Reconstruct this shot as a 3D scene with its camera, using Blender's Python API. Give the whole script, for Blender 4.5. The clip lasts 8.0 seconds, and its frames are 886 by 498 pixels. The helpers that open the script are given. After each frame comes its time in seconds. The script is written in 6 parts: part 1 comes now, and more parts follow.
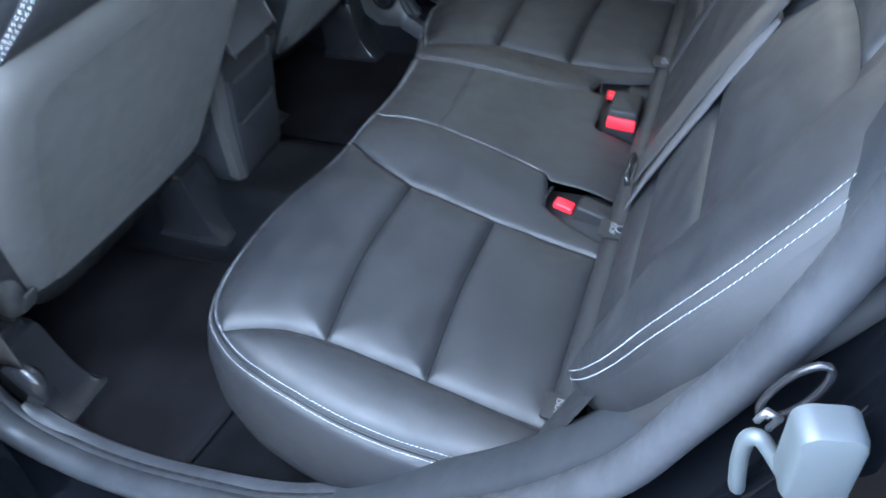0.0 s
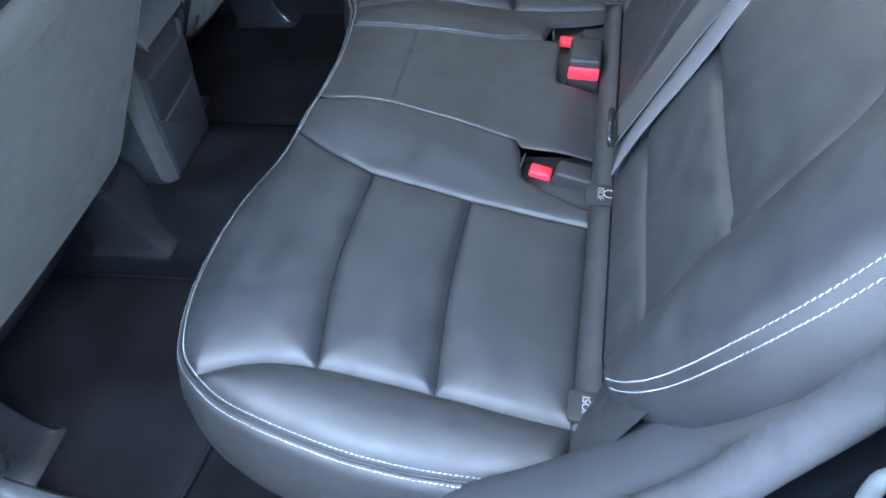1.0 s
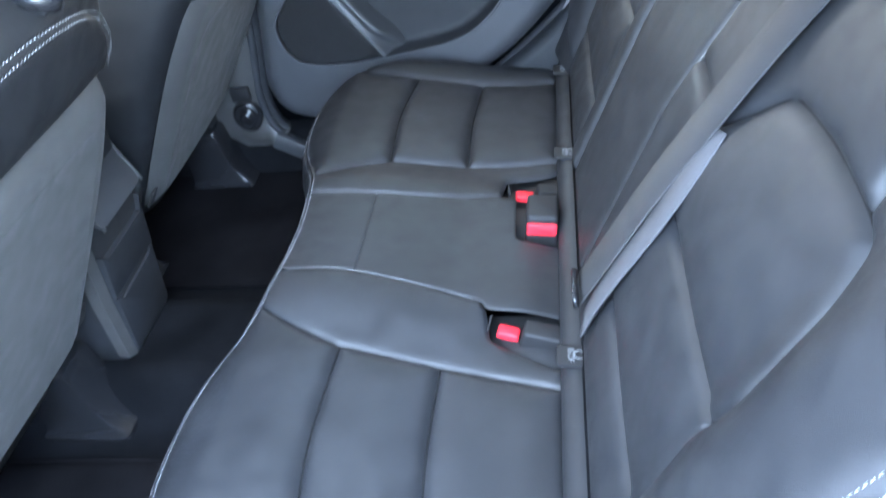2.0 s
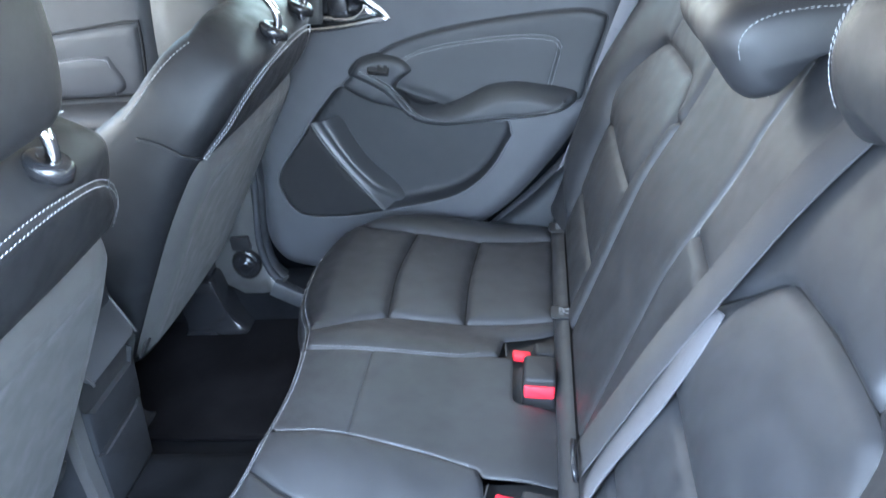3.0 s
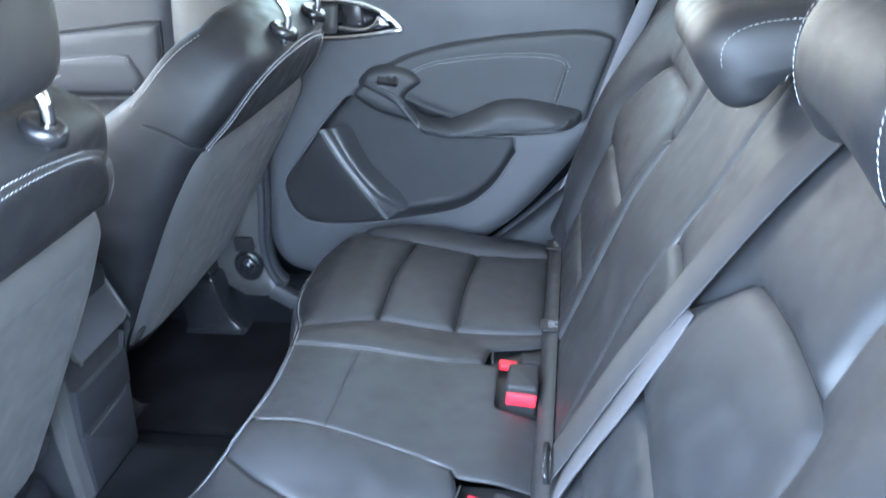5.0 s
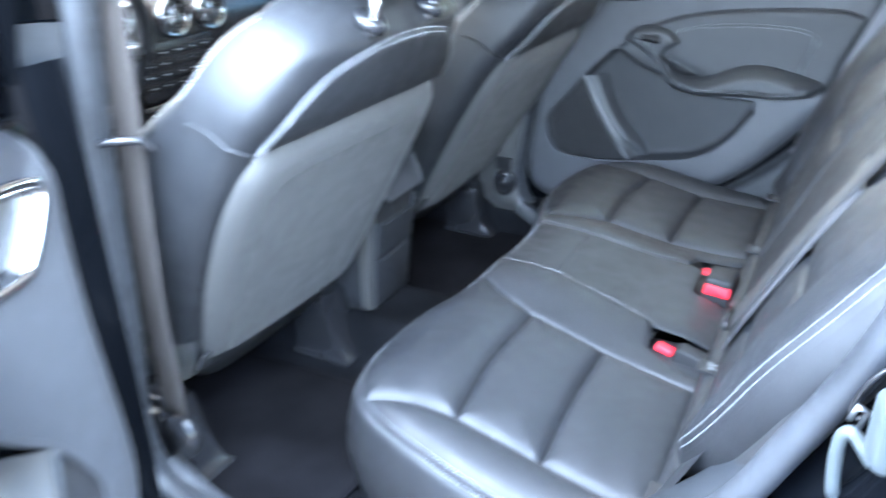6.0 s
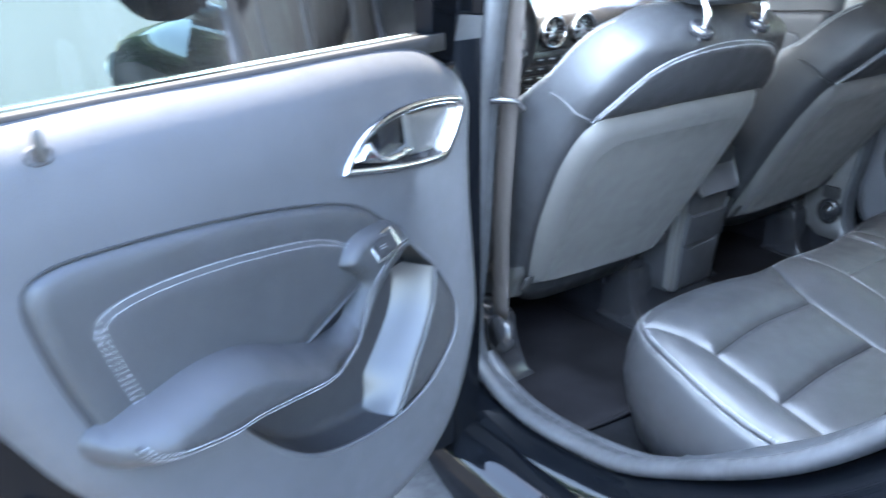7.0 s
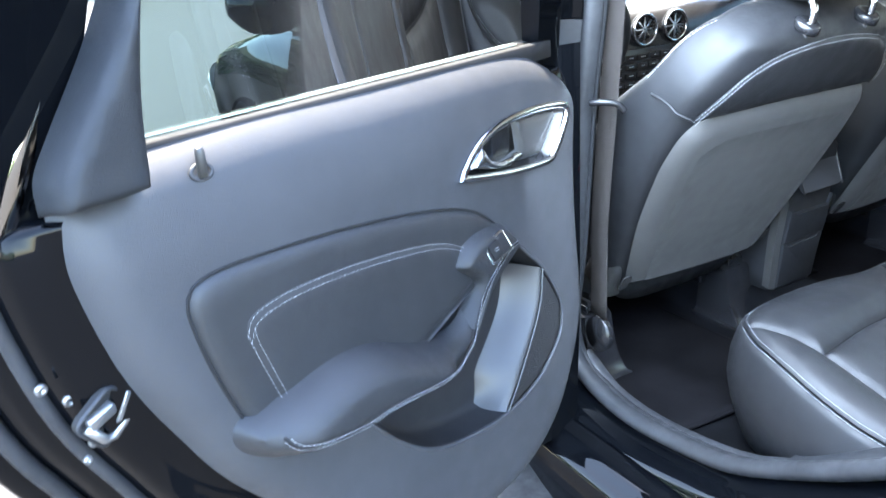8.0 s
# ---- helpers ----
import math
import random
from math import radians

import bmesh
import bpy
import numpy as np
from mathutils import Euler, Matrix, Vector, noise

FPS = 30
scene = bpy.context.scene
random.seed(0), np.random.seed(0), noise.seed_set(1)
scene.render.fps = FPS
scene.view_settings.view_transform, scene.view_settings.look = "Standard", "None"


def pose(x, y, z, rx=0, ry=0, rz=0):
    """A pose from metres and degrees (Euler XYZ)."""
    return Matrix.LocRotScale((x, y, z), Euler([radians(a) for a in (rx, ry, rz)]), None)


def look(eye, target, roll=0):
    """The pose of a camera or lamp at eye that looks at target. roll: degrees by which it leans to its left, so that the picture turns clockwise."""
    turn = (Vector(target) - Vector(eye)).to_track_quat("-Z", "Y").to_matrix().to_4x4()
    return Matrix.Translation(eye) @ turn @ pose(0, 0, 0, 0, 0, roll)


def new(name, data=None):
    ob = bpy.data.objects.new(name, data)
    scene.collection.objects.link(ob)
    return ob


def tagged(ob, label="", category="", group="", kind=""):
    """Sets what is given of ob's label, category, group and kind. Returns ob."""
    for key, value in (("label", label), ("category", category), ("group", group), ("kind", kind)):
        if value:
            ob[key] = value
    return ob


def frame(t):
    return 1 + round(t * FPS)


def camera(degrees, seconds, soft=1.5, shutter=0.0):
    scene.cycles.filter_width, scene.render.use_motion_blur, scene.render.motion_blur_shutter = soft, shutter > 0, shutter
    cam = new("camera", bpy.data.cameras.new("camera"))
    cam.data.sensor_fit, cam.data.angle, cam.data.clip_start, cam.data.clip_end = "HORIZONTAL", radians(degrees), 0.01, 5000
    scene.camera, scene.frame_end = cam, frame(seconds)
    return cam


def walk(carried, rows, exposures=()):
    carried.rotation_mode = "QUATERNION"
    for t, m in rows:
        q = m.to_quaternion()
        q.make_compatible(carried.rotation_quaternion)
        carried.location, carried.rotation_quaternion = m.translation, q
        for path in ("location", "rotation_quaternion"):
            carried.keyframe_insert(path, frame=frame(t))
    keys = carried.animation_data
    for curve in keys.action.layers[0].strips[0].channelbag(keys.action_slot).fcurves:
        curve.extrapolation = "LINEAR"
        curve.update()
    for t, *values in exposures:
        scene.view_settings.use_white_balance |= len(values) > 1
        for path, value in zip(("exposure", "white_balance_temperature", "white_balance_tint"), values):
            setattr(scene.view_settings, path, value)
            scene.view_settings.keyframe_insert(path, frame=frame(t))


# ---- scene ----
cam = camera(59.6, 8.0, shutter=0.5)
PATH = [
    (0, (0.102, -0.991, 1.3), (-0.512, 0.364, -0.036), -6.5),
    (0.5, (0.047, -0.933, 1.276), (-0.409, 0.37, -0.171), -6.6),
    (1, (0.009, -0.905, 1.293), (-0.409, 0.388, -0.175), -10.1),
    (1.5, (-0.002, -0.882, 1.303), (-0.376, 0.509, -0.083), -11.0),
    (2, (0.0, -0.858, 1.329), (-0.325, 0.665, 0.073), -9.7),
    (2.2, (0.0, -0.855, 1.334), (-0.309, 0.724, 0.145), -9.1),
    (3.3, (-0.005, -0.832, 1.36), (-0.298, 0.921, 0.443), -6.7),
    (3.5, (0.0, -0.832, 1.355), (-0.291, 0.936, 0.468), -6.3),
    (4, (0.008, -0.829, 1.359), (-0.278, 0.972, 0.539), -5.5),
    (4.2, (0.01, -0.829, 1.359), (-0.276, 0.98, 0.556), -5.3),
    (5.3, (0.052, -0.914, 1.311), (-0.351, 0.813, 0.386), -3.0),
    (5.5, (0.065, -0.985, 1.31), (-0.433, 0.718, 0.387), -2.5),
    (6, (0.109, -1.238, 1.286), (-0.756, 0.347, 0.425), -1.4),
    (6.5, (0.195, -1.383, 1.296), (-1.063, -0.04, 0.512), -0.8),
    (7, (0.363, -1.487, 1.275), (-1.154, -0.42, 0.526), -1.2),
    (7.5, (0.41, -1.548, 1.273), (-1.22, -0.655, 0.534), -2.6),
    (8, (0.366, -1.539, 1.295), (-1.258, -0.64, 0.55), -4.0),
]
walk(cam, [(t, look(eye, target, roll)) for t, eye, target, roll in PATH], [
    (0.0, 4.48, 6480, 10), (1.0, 4.72, 6330, 10), (2.0, 5.10, 6250, 10), (3.5, 5.28, 6500, 10), (4.0, 5.32, 6500, 10),
    (5.5, 5.36, 6300, 10), (6.0, 5.38, 6450, 10), (6.5, 5.27, 6450, 10), (7.5, 4.88, 6560, 10), (8.0, 4.70, 6800, 10)])

# ---- world and light ----
SUN_DIR = Vector((-0.38, -0.04, 0.90)).normalized()
world = bpy.data.worlds.new("sky")
scene.world = world
world.use_nodes = True
wn = world.node_tree
sky = wn.nodes.new("ShaderNodeTexSky")
sky.sky_type, sky.sun_disc = "NISHITA", False
sky.sun_elevation = math.asin(SUN_DIR.z)
sky.sun_rotation = math.atan2(SUN_DIR.x, SUN_DIR.y)
wn.links.new(sky.outputs[0], wn.nodes["Background"].inputs[0])
wn.nodes["Background"].inputs[1].default_value = 0.15
sun = new("sun", bpy.data.lights.new("sun", "SUN"))
sun.data.energy, sun.data.angle, sun.data.color = 2.0, radians(0.5), (1.0, 0.95, 0.87)
sun.matrix_world = look(SUN_DIR * 20, (0, 0, 0))


def sky_opening(name, eye, target, wide, high, power, color, spread=180):
    """The sky's light in a door or window opening."""
    lamp = new(name, bpy.data.lights.new(name, "AREA"))
    lamp.data.shape, lamp.data.size, lamp.data.size_y = "RECTANGLE", wide, high
    lamp.data.energy, lamp.data.color, lamp.data.spread = power, color, radians(spread)
    lamp.matrix_world = look(eye, target)


sky_opening("doorway_sky", (-0.30, -0.78, 1.20), (-0.27, -0.05, 0.50), 0.70, 0.58, 1.55, (0.60, 0.77, 1.0), 140)
sky_opening("windscreen_sky", (-1.45, 0.0, 1.30), (-0.6, 0.0, 0.9), 1.1, 0.35, 0.95, (0.95, 0.97, 1.0))
sky_opening("far_window_sky", (-0.25, 0.72, 1.30), (-0.25, -0.2, 0.7), 0.60, 0.22, 0.38, (1.0, 0.98, 0.95))
sky_opening("rear_window_sky", (1.2, 0.0, 1.25), (0.2, 0.0, 1.0), 1.0, 0.3, 0.75, (1.0, 0.98, 0.95))
sky_opening("front_window_sky", (-1.15, -0.70, 1.28), (-1.1, 0.5, 0.85), 0.60, 0.24, 0.32, (0.92, 0.97, 1.0))


# ---- materials ----
def material(name, color, rough=0.5, metal=0.0, spread=0.15, scale=6.0, bump=0.0, grain=900.0, kind="noise", coat=0.0, spec=0.5, wear=0.0, dent=0.0):
    """A Principled surface with variation of colour at two scales and a fine relief."""
    m = bpy.data.materials.new(name)
    m.use_nodes = True
    nt = m.node_tree
    n, l = nt.nodes, nt.links
    p = n["Principled BSDF"]
    p.inputs["Metallic"].default_value = metal
    p.inputs["Coat Weight"].default_value = coat
    p.inputs["Coat Roughness"].default_value = 0.03
    p.inputs["Specular IOR Level"].default_value = spec
    co = n.new("ShaderNodeTexCoord")
    big = n.new("ShaderNodeTexNoise")
    big.inputs["Scale"].default_value = scale
    big.inputs["Detail"].default_value = 5
    l.new(co.outputs["Object"], big.inputs["Vector"])
    ramp = n.new("ShaderNodeMapRange")
    ramp.inputs["From Min"].default_value, ramp.inputs["From Max"].default_value = 0.3, 0.7
    ramp.inputs["To Min"].default_value, ramp.inputs["To Max"].default_value = 1 - spread, 1 + spread
    l.new(big.outputs["Fac"], ramp.inputs["Value"])
    mul = n.new("ShaderNodeVectorMath")
    mul.operation = "SCALE"
    mul.inputs[0].default_value = color
    l.new(ramp.outputs[0], mul.inputs["Scale"])
    l.new(mul.outputs[0], p.inputs["Base Color"])
    rr = n.new("ShaderNodeMapRange")
    rr.inputs["From Min"].default_value, rr.inputs["From Max"].default_value = 0.3, 0.7
    rr.inputs["To Min"].default_value, rr.inputs["To Max"].default_value = max(0.02, rough * (0.92 - wear)), min(1, rough * (1.08 + wear))
    fine = n.new("ShaderNodeTexNoise")
    fine.inputs["Scale"].default_value = scale * 5
    fine.inputs["Detail"].default_value = 6
    l.new(co.outputs["Object"], fine.inputs["Vector"])
    l.new(fine.outputs["Fac"], rr.inputs["Value"])
    l.new(rr.outputs[0], p.inputs["Roughness"])
    if bump:
        if kind == "cell":
            tex = n.new("ShaderNodeTexVoronoi")
            tex.feature = "DISTANCE_TO_EDGE"
            out = tex.outputs["Distance"]
        elif kind == "wave":
            tex = n.new("ShaderNodeTexWave")
            tex.bands_direction = "Z"
            out = tex.outputs["Fac"]
        else:
            tex = n.new("ShaderNodeTexNoise")
            tex.inputs["Detail"].default_value = 3
            out = tex.outputs["Fac"]
        tex.inputs["Scale"].default_value = grain
        if kind == "cell":
            long = n.new("ShaderNodeMapping")
            long.inputs["Scale"].default_value = (1.35, 0.8, 1.0)
            l.new(co.outputs["Object"], long.inputs["Vector"])
            l.new(long.outputs[0], tex.inputs["Vector"])
        else:
            l.new(co.outputs["Object"], tex.inputs["Vector"])
        b = n.new("ShaderNodeBump")
        b.inputs["Strength"].default_value = bump
        b.inputs["Distance"].default_value = 0.001
        if kind == "cell":
            clip = n.new("ShaderNodeMapRange")
            clip.inputs["From Max"].default_value = 0.22
            l.new(out, clip.inputs["Value"])
            out = clip.outputs[0]
        l.new(out, b.inputs["Height"])
        l.new(b.outputs[0], p.inputs["Normal"])
        if dent:
            soft = n.new("ShaderNodeTexNoise")
            soft.inputs["Scale"].default_value = 34.0
            soft.inputs["Detail"].default_value = 4
            l.new(co.outputs["Object"], soft.inputs["Vector"])
            d = n.new("ShaderNodeBump")
            d.inputs["Strength"].default_value = dent
            d.inputs["Distance"].default_value = 0.004
            l.new(soft.outputs["Fac"], d.inputs["Height"])
            l.new(d.outputs[0], b.inputs["Normal"])
    return m


LEATHER = material("black_leather", (0.0115, 0.0122, 0.0142), 0.49, bump=0.24, grain=950, kind="cell", spread=0.2, spec=0.42, wear=0.16, dent=0.07)
LEATHER_SMOOTH = material("smooth_black_leather", (0.0125, 0.0131, 0.0150), 0.52, bump=0.20, grain=950, kind="cell", spread=0.16, spec=0.36, wear=0.13, dent=0.05)
VINYL = material("black_door_vinyl", (0.022, 0.0232, 0.0256), 0.46, bump=0.26, grain=800, kind="cell", spread=0.10, spec=0.42, wear=0.12, dent=0.05)
SOFT = material("soft_black_plastic", (0.042, 0.0435, 0.048), 0.55, bump=0.45, grain=900, spread=0.09, spec=0.40, wear=0.08)
HARD = material("hard_grey_plastic", (0.046, 0.045, 0.044), 0.44, bump=0.30, grain=1000, spread=0.11, spec=0.58, wear=0.10)
GLOSSPLASTIC = material("smooth_black_plastic", (0.013, 0.0132, 0.0148), 0.24, spread=0.1, bump=0.1, grain=700, spec=0.48)
BUCKLE = material("buckle_black_plastic", (0.012, 0.012, 0.013), 0.55, bump=0.1, grain=900, spec=0.2)
DULL = material("dull_grey_plastic", (0.015, 0.0158, 0.018), 0.62, bump=0.3, grain=900, spread=0.1, spec=0.35)
SILLGREY = material("grained_trim_plastic", (0.0118, 0.0135, 0.0162), 0.60, bump=0.35, grain=800, spread=0.12, spec=0.34, wear=0.1)
RED = material("red_plastic", (0.66, 0.016, 0.028), 0.5, spread=0.05, spec=0.3)
HARD.node_tree.nodes["Principled BSDF"].inputs["Sheen Weight"].default_value = 0.05
WEB = material("black_webbing", (0.042, 0.042, 0.044), 0.55, bump=0.5, grain=320, kind="wave", spread=0.1)
CARPET = material("black_carpet", (0.0062, 0.0065, 0.0076), 0.95, bump=1.0, grain=420, spread=0.45, scale=9, spec=0.04)
MAT_CARPET = material("charcoal_carpet_mat", (0.0065, 0.0062, 0.0070), 0.97, bump=1.0, grain=520, spread=0.5, scale=7, spec=0.03)
CHROME = material("chrome", (0.66, 0.67, 0.69), 0.13, 1.0, spread=0.04, wear=0.1)
SATIN = material("satin_metal_paint", (0.50, 0.52, 0.55), 0.28, 0.9, spread=0.04)
STEEL = material("zinc_steel", (0.36, 0.375, 0.39), 0.38, 0.9, spread=0.12, scale=30)
PAINT = material("gloss_black_paint", (0.0020, 0.0024, 0.0032), 0.30, spread=0.1, coat=0.32, spec=0.0)
RUBBER = material("rubber_seal", (0.024, 0.0255, 0.029), 0.55, bump=0.25, grain=300, spread=0.3, scale=14, wear=0.22, spec=0.38)
THREAD = material("pale_thread", (0.36, 0.375, 0.39), 0.75, spread=0.2, scale=200)
FABRIC = material("beige_headliner", (0.52, 0.48, 0.42), 0.95, bump=0.4, grain=600, spread=0.05)
ASPHALT = material("pale_concrete", (0.047, 0.0455, 0.0435), 0.95, bump=0.9, grain=130, spread=0.28, scale=45, spec=0.2)
TYRE = material("tyre_rubber", (0.02, 0.02, 0.02), 0.8, bump=0.3, grain=60)
# near-black: real dark parts, and shade painted into gaps and hollows
DARK = material("dark_parts_and_recess_shade", (0.006, 0.006, 0.007), 0.8, spread=0.05)
SEAM = material("dark_sewn_seam", (0.0035, 0.0038, 0.0045), 0.7, spread=0.1, spec=0.2)
WHITEPRINT = material("white_print", (0.13, 0.135, 0.14), 0.6, spread=0.03)
LEAF = material("hedge_leaf", (0.085, 0.17, 0.035), 0.5, spread=0.5, scale=3)
SLAT_TAN = material("tan_painted_slat", (0.62, 0.40, 0.16), 0.6, spread=0.1)
SLAT_BLUE = material("slate_blue_slat", (0.10, 0.17, 0.26), 0.6, spread=0.1)
SLAT_WHITE = material("white_wall_paint", (0.75, 0.78, 0.80), 0.7, spread=0.05)
GRILLE = material("perforated_grille", (0.013, 0.013, 0.0145), 0.55, bump=1.0, grain=420, kind="cell", spread=0.1)
LAMP = material("lamp_lens", (0.75, 0.73, 0.66), 0.08, spread=0.2, scale=40, coat=1.0)

GLASS = bpy.data.materials.new("tinted_glass")
GLASS.use_nodes = True
gn = GLASS.node_tree
gn.nodes.remove(gn.nodes["Principled BSDF"])
g_mix = gn.nodes.new("ShaderNodeMixShader")
g_tr = gn.nodes.new("ShaderNodeBsdfTransparent")
g_tr.inputs[0].default_value = (0.24, 0.33, 0.325, 1)
g_gl = gn.nodes.new("ShaderNodeBsdfGlossy")
g_gl.inputs["Roughness"].default_value = 0.01
g_fr = gn.nodes.new("ShaderNodeFresnel")
g_fr.inputs[0].default_value = 1.5
gn.links.new(g_fr.outputs[0], g_mix.inputs[0])
gn.links.new(g_tr.outputs[0], g_mix.inputs[1])
gn.links.new(g_gl.outputs[0], g_mix.inputs[2])
gn.links.new(g_mix.outputs[0], gn.nodes["Material Output"].inputs[0])


# ---- building tools ----
FRAMES = {}


def thing(name, label, category, at=None, group="", kind="", local=False):
    """An Empty that stands at the base of a thing. Parts are given in the world's metres, or in the thing's own if local."""
    ob = new(name)
    m = at if at is not None else Matrix()
    ob.matrix_world = m
    ob.empty_display_size = 0.05
    FRAMES[ob] = Matrix() if local else m.inverted()
    return tagged(ob, label, category, group, kind)


def root(ob):
    while ob.parent:
        ob = ob.parent
    return ob


def part(name, mesh, mat, parent=None, label=""):
    """One mesh object of (points, faces) under a thing or a part."""
    pts, faces = mesh
    inv = FRAMES[root(parent)] if parent else Matrix()
    me = bpy.data.meshes.new(name)
    me.from_pydata([tuple(inv @ Vector(p)) for p in pts], [], faces)
    me.polygons.foreach_set("use_smooth", [True] * len(faces))
    me.materials.append(mat)
    me.update()
    ob = new(name, me)
    if parent:
        ob.parent = parent
    if label:
        ob["label"] = label
    return ob


def structure(name, mesh, mat, label, category):
    return tagged(part(name, mesh, mat), label, category, kind="structure")


def crisp(ob, angle=32):
    """Keep corners sharper than this angle unshaded across."""
    ob.data.set_sharp_from_angle(angle=radians(angle))
    return ob


def spline(pts, n=8, closed=False):
    """A smooth line through the points; a point given twice makes a corner."""
    p = [np.array(q, float) for q in pts]
    k, out = len(p), []
    for i in range(k if closed else k - 1):
        a, b, c, d = (p[(i + j) % k] if closed else p[min(max(i + j, 0), k - 1)] for j in (-1, 0, 1, 2))
        if np.allclose(b, c):
            continue
        if np.allclose(a, b):
            a = 2 * b - c
        if np.allclose(c, d):
            d = 2 * c - b
        for s in range(n):
            t = s / n
            out.append(0.5 * (2 * b + (c - a) * t + (2 * a - 5 * b + 4 * c - d) * t * t + (3 * b - a - 3 * c + d) * t**3))
    if not closed:
        out.append(p[-1])
    return out


def resample(line, step, closed=False):
    q = np.array(list(line) + ([line[0]] if closed else []), float)
    d = np.r_[0, np.cumsum(np.linalg.norm(np.diff(q, axis=0), axis=1))]
    n = max(2, int(round(d[-1] / step)))
    s = np.linspace(0, d[-1], n + 1)
    out = np.stack([np.interp(s, d, q[:, k]) for k in range(q.shape[1])], 1)
    return out[:-1] if closed else out


def edge_distance(points, loop):
    a, b = loop, np.roll(loop, -1, 0)
    ab = b - a
    best = np.full(len(points), 9.0)
    for i in range(len(a)):
        t = np.clip(((points - a[i]) @ ab[i]) / max(ab[i] @ ab[i], 1e-12), 0, 1)
        best = np.minimum(best, np.linalg.norm(points - a[i] - t[:, None] * ab[i], axis=1))
    return best


def inside(points, loop):
    x, y = points[:, 0], points[:, 1]
    hit = np.zeros(len(points), bool)
    for (ax, ay), (bx, by) in zip(loop, np.roll(loop, -1, 0)):
        if ay != by:
            hit ^= ((ay > y) != (by > y)) & (x < (bx - ax) * (y - ay) / (by - ay) + ax)
    return hit


def pad(outline, place, height, soft=0.012, step=0.011, low=0.0, power=2.0, holes=(), crown=0.0):
    """A sewn or moulded panel: flat outline, raised in its middle by height, falling to low at its edge over soft metres.
    place(u, v, h) gives the point in space."""
    from mathutils.geometry import delaunay_2d_cdt
    loop = resample([q[:2] for q in outline], step * 0.8, True)
    area = 0.5 * np.sum(loop[:, 0] * np.roll(loop[:, 1], -1) - np.roll(loop[:, 0], -1) * loop[:, 1])
    if area < 0:
        loop = loop[::-1]
    tan = np.roll(loop, -1, 0) - np.roll(loop, 1, 0)
    nor = np.stack([-tan[:, 1], tan[:, 0]], 1) / (np.linalg.norm(tan, axis=1)[:, None] + 1e-9)
    rings = [(loop + nor * soft * k)[j::1] for j, k in ((0, 0.18), (0, 0.45), (0, 0.8))]
    lo, hi = loop.min(0), loop.max(0)
    gx, gy = np.meshgrid(np.arange(lo[0], hi[0], step), np.arange(lo[1], hi[1], step))
    gx[::2] += step / 2
    grid = np.stack([gx.ravel(), gy.ravel()], 1)
    keep = []
    for some, least in zip(rings + [grid], [soft * 0.15, soft * 0.4, soft * 0.74, soft * 0.8 + step * 0.4]):
        some = some[inside(some, loop)]
        keep.append(some[edge_distance(some, loop) >= least])
    pts = np.concatenate([loop, *keep])
    n = len(loop)
    cuts = [resample([q[:2] for q in hole], step * 0.6, True) for hole in holes]
    body = pts[n:]
    for cut in cuts:
        body = body[(edge_distance(body, cut) > step * 0.4) & ~inside(body, cut)]
    pts, edges = np.concatenate([loop, body, *cuts]), []
    k = n + len(body)
    for cut in cuts:
        edges += [(k + i, k + (i + 1) % len(cut)) for i in range(len(cut))]
        k += len(cut)
    v, _, f, *_ = delaunay_2d_cdt([Vector(q) for q in pts], edges, [list(range(n))], 1, 1e-6)
    uv = np.array([tuple(q) for q in v])
    d = edge_distance(uv, loop)
    h = low + (height - low) * (1 - np.clip(1 - d / soft, 0, 1) ** power) + crown * (1 - np.clip(1 - d / 0.06, 0, 1) ** 2)
    verts = [Vector(place(a, b, c)) for (a, b), c in zip(uv, h)]
    faces = [tuple(q) for q in f]
    if cuts:
        mid = np.array([uv[list(q)].mean(0) for q in faces])
        lost = np.any([inside(mid, cut) for cut in cuts], axis=0)
        faces = [q for q, gone in zip(faces, lost) if not gone]
    a, b, c = (verts[i] for i in faces[len(faces) // 2][:3])
    u0, v0 = uv[faces[len(faces) // 2][0]]
    if (b - a).cross(c - a).dot(Vector(place(u0, v0, 1)) - Vector(place(u0, v0, 0))) < 0:
        faces = [q[::-1] for q in faces]
    return verts, faces


def loft(rings, closed=True, caps=False):
    n = len(rings[0])
    pts = [tuple(p) for r in rings for p in r]
    faces = []
    for i in range(len(rings) - 1):
        for j in range(n if closed else n - 1):
            k = (j + 1) % n
            faces.append((i * n + j, i * n + k, (i + 1) * n + k, (i + 1) * n + j))
    if caps:
        faces += [tuple(range(n))[::-1], tuple((len(rings) - 1) * n + j for j in range(n))]
    return pts, faces


def sweep(path, profile, up=(0, 0, 1), closed=False, caps=True):
    """A profile of (side, up) points carried along a path."""
    p = [Vector(q) for q in path]
    rings = []
    for i, q in enumerate(p):
        a = p[i - 1] if i or closed else p[0]
        b = p[(i + 1) % len(p)] if i + 1 < len(p) or closed else p[-1]
        t = (b - a).normalized()
        side = t.cross(Vector(up)).normalized()
        top = side.cross(t)
        rings.append([q + side * s + top * u for s, u in profile])
    if closed:
        rings.append(rings[0])
    return loft(rings, True, caps and not closed)


def circle(r, n=10, squash=1.0):
    return [(r * math.cos(2 * math.pi * k / n), r * squash * math.sin(2 * math.pi * k / n)) for k in range(n)]


def tube(path, r, n=10, up=(0.13, 0.21, 0.97), closed=False):
    return sweep(path, circle(r, n), up, closed)


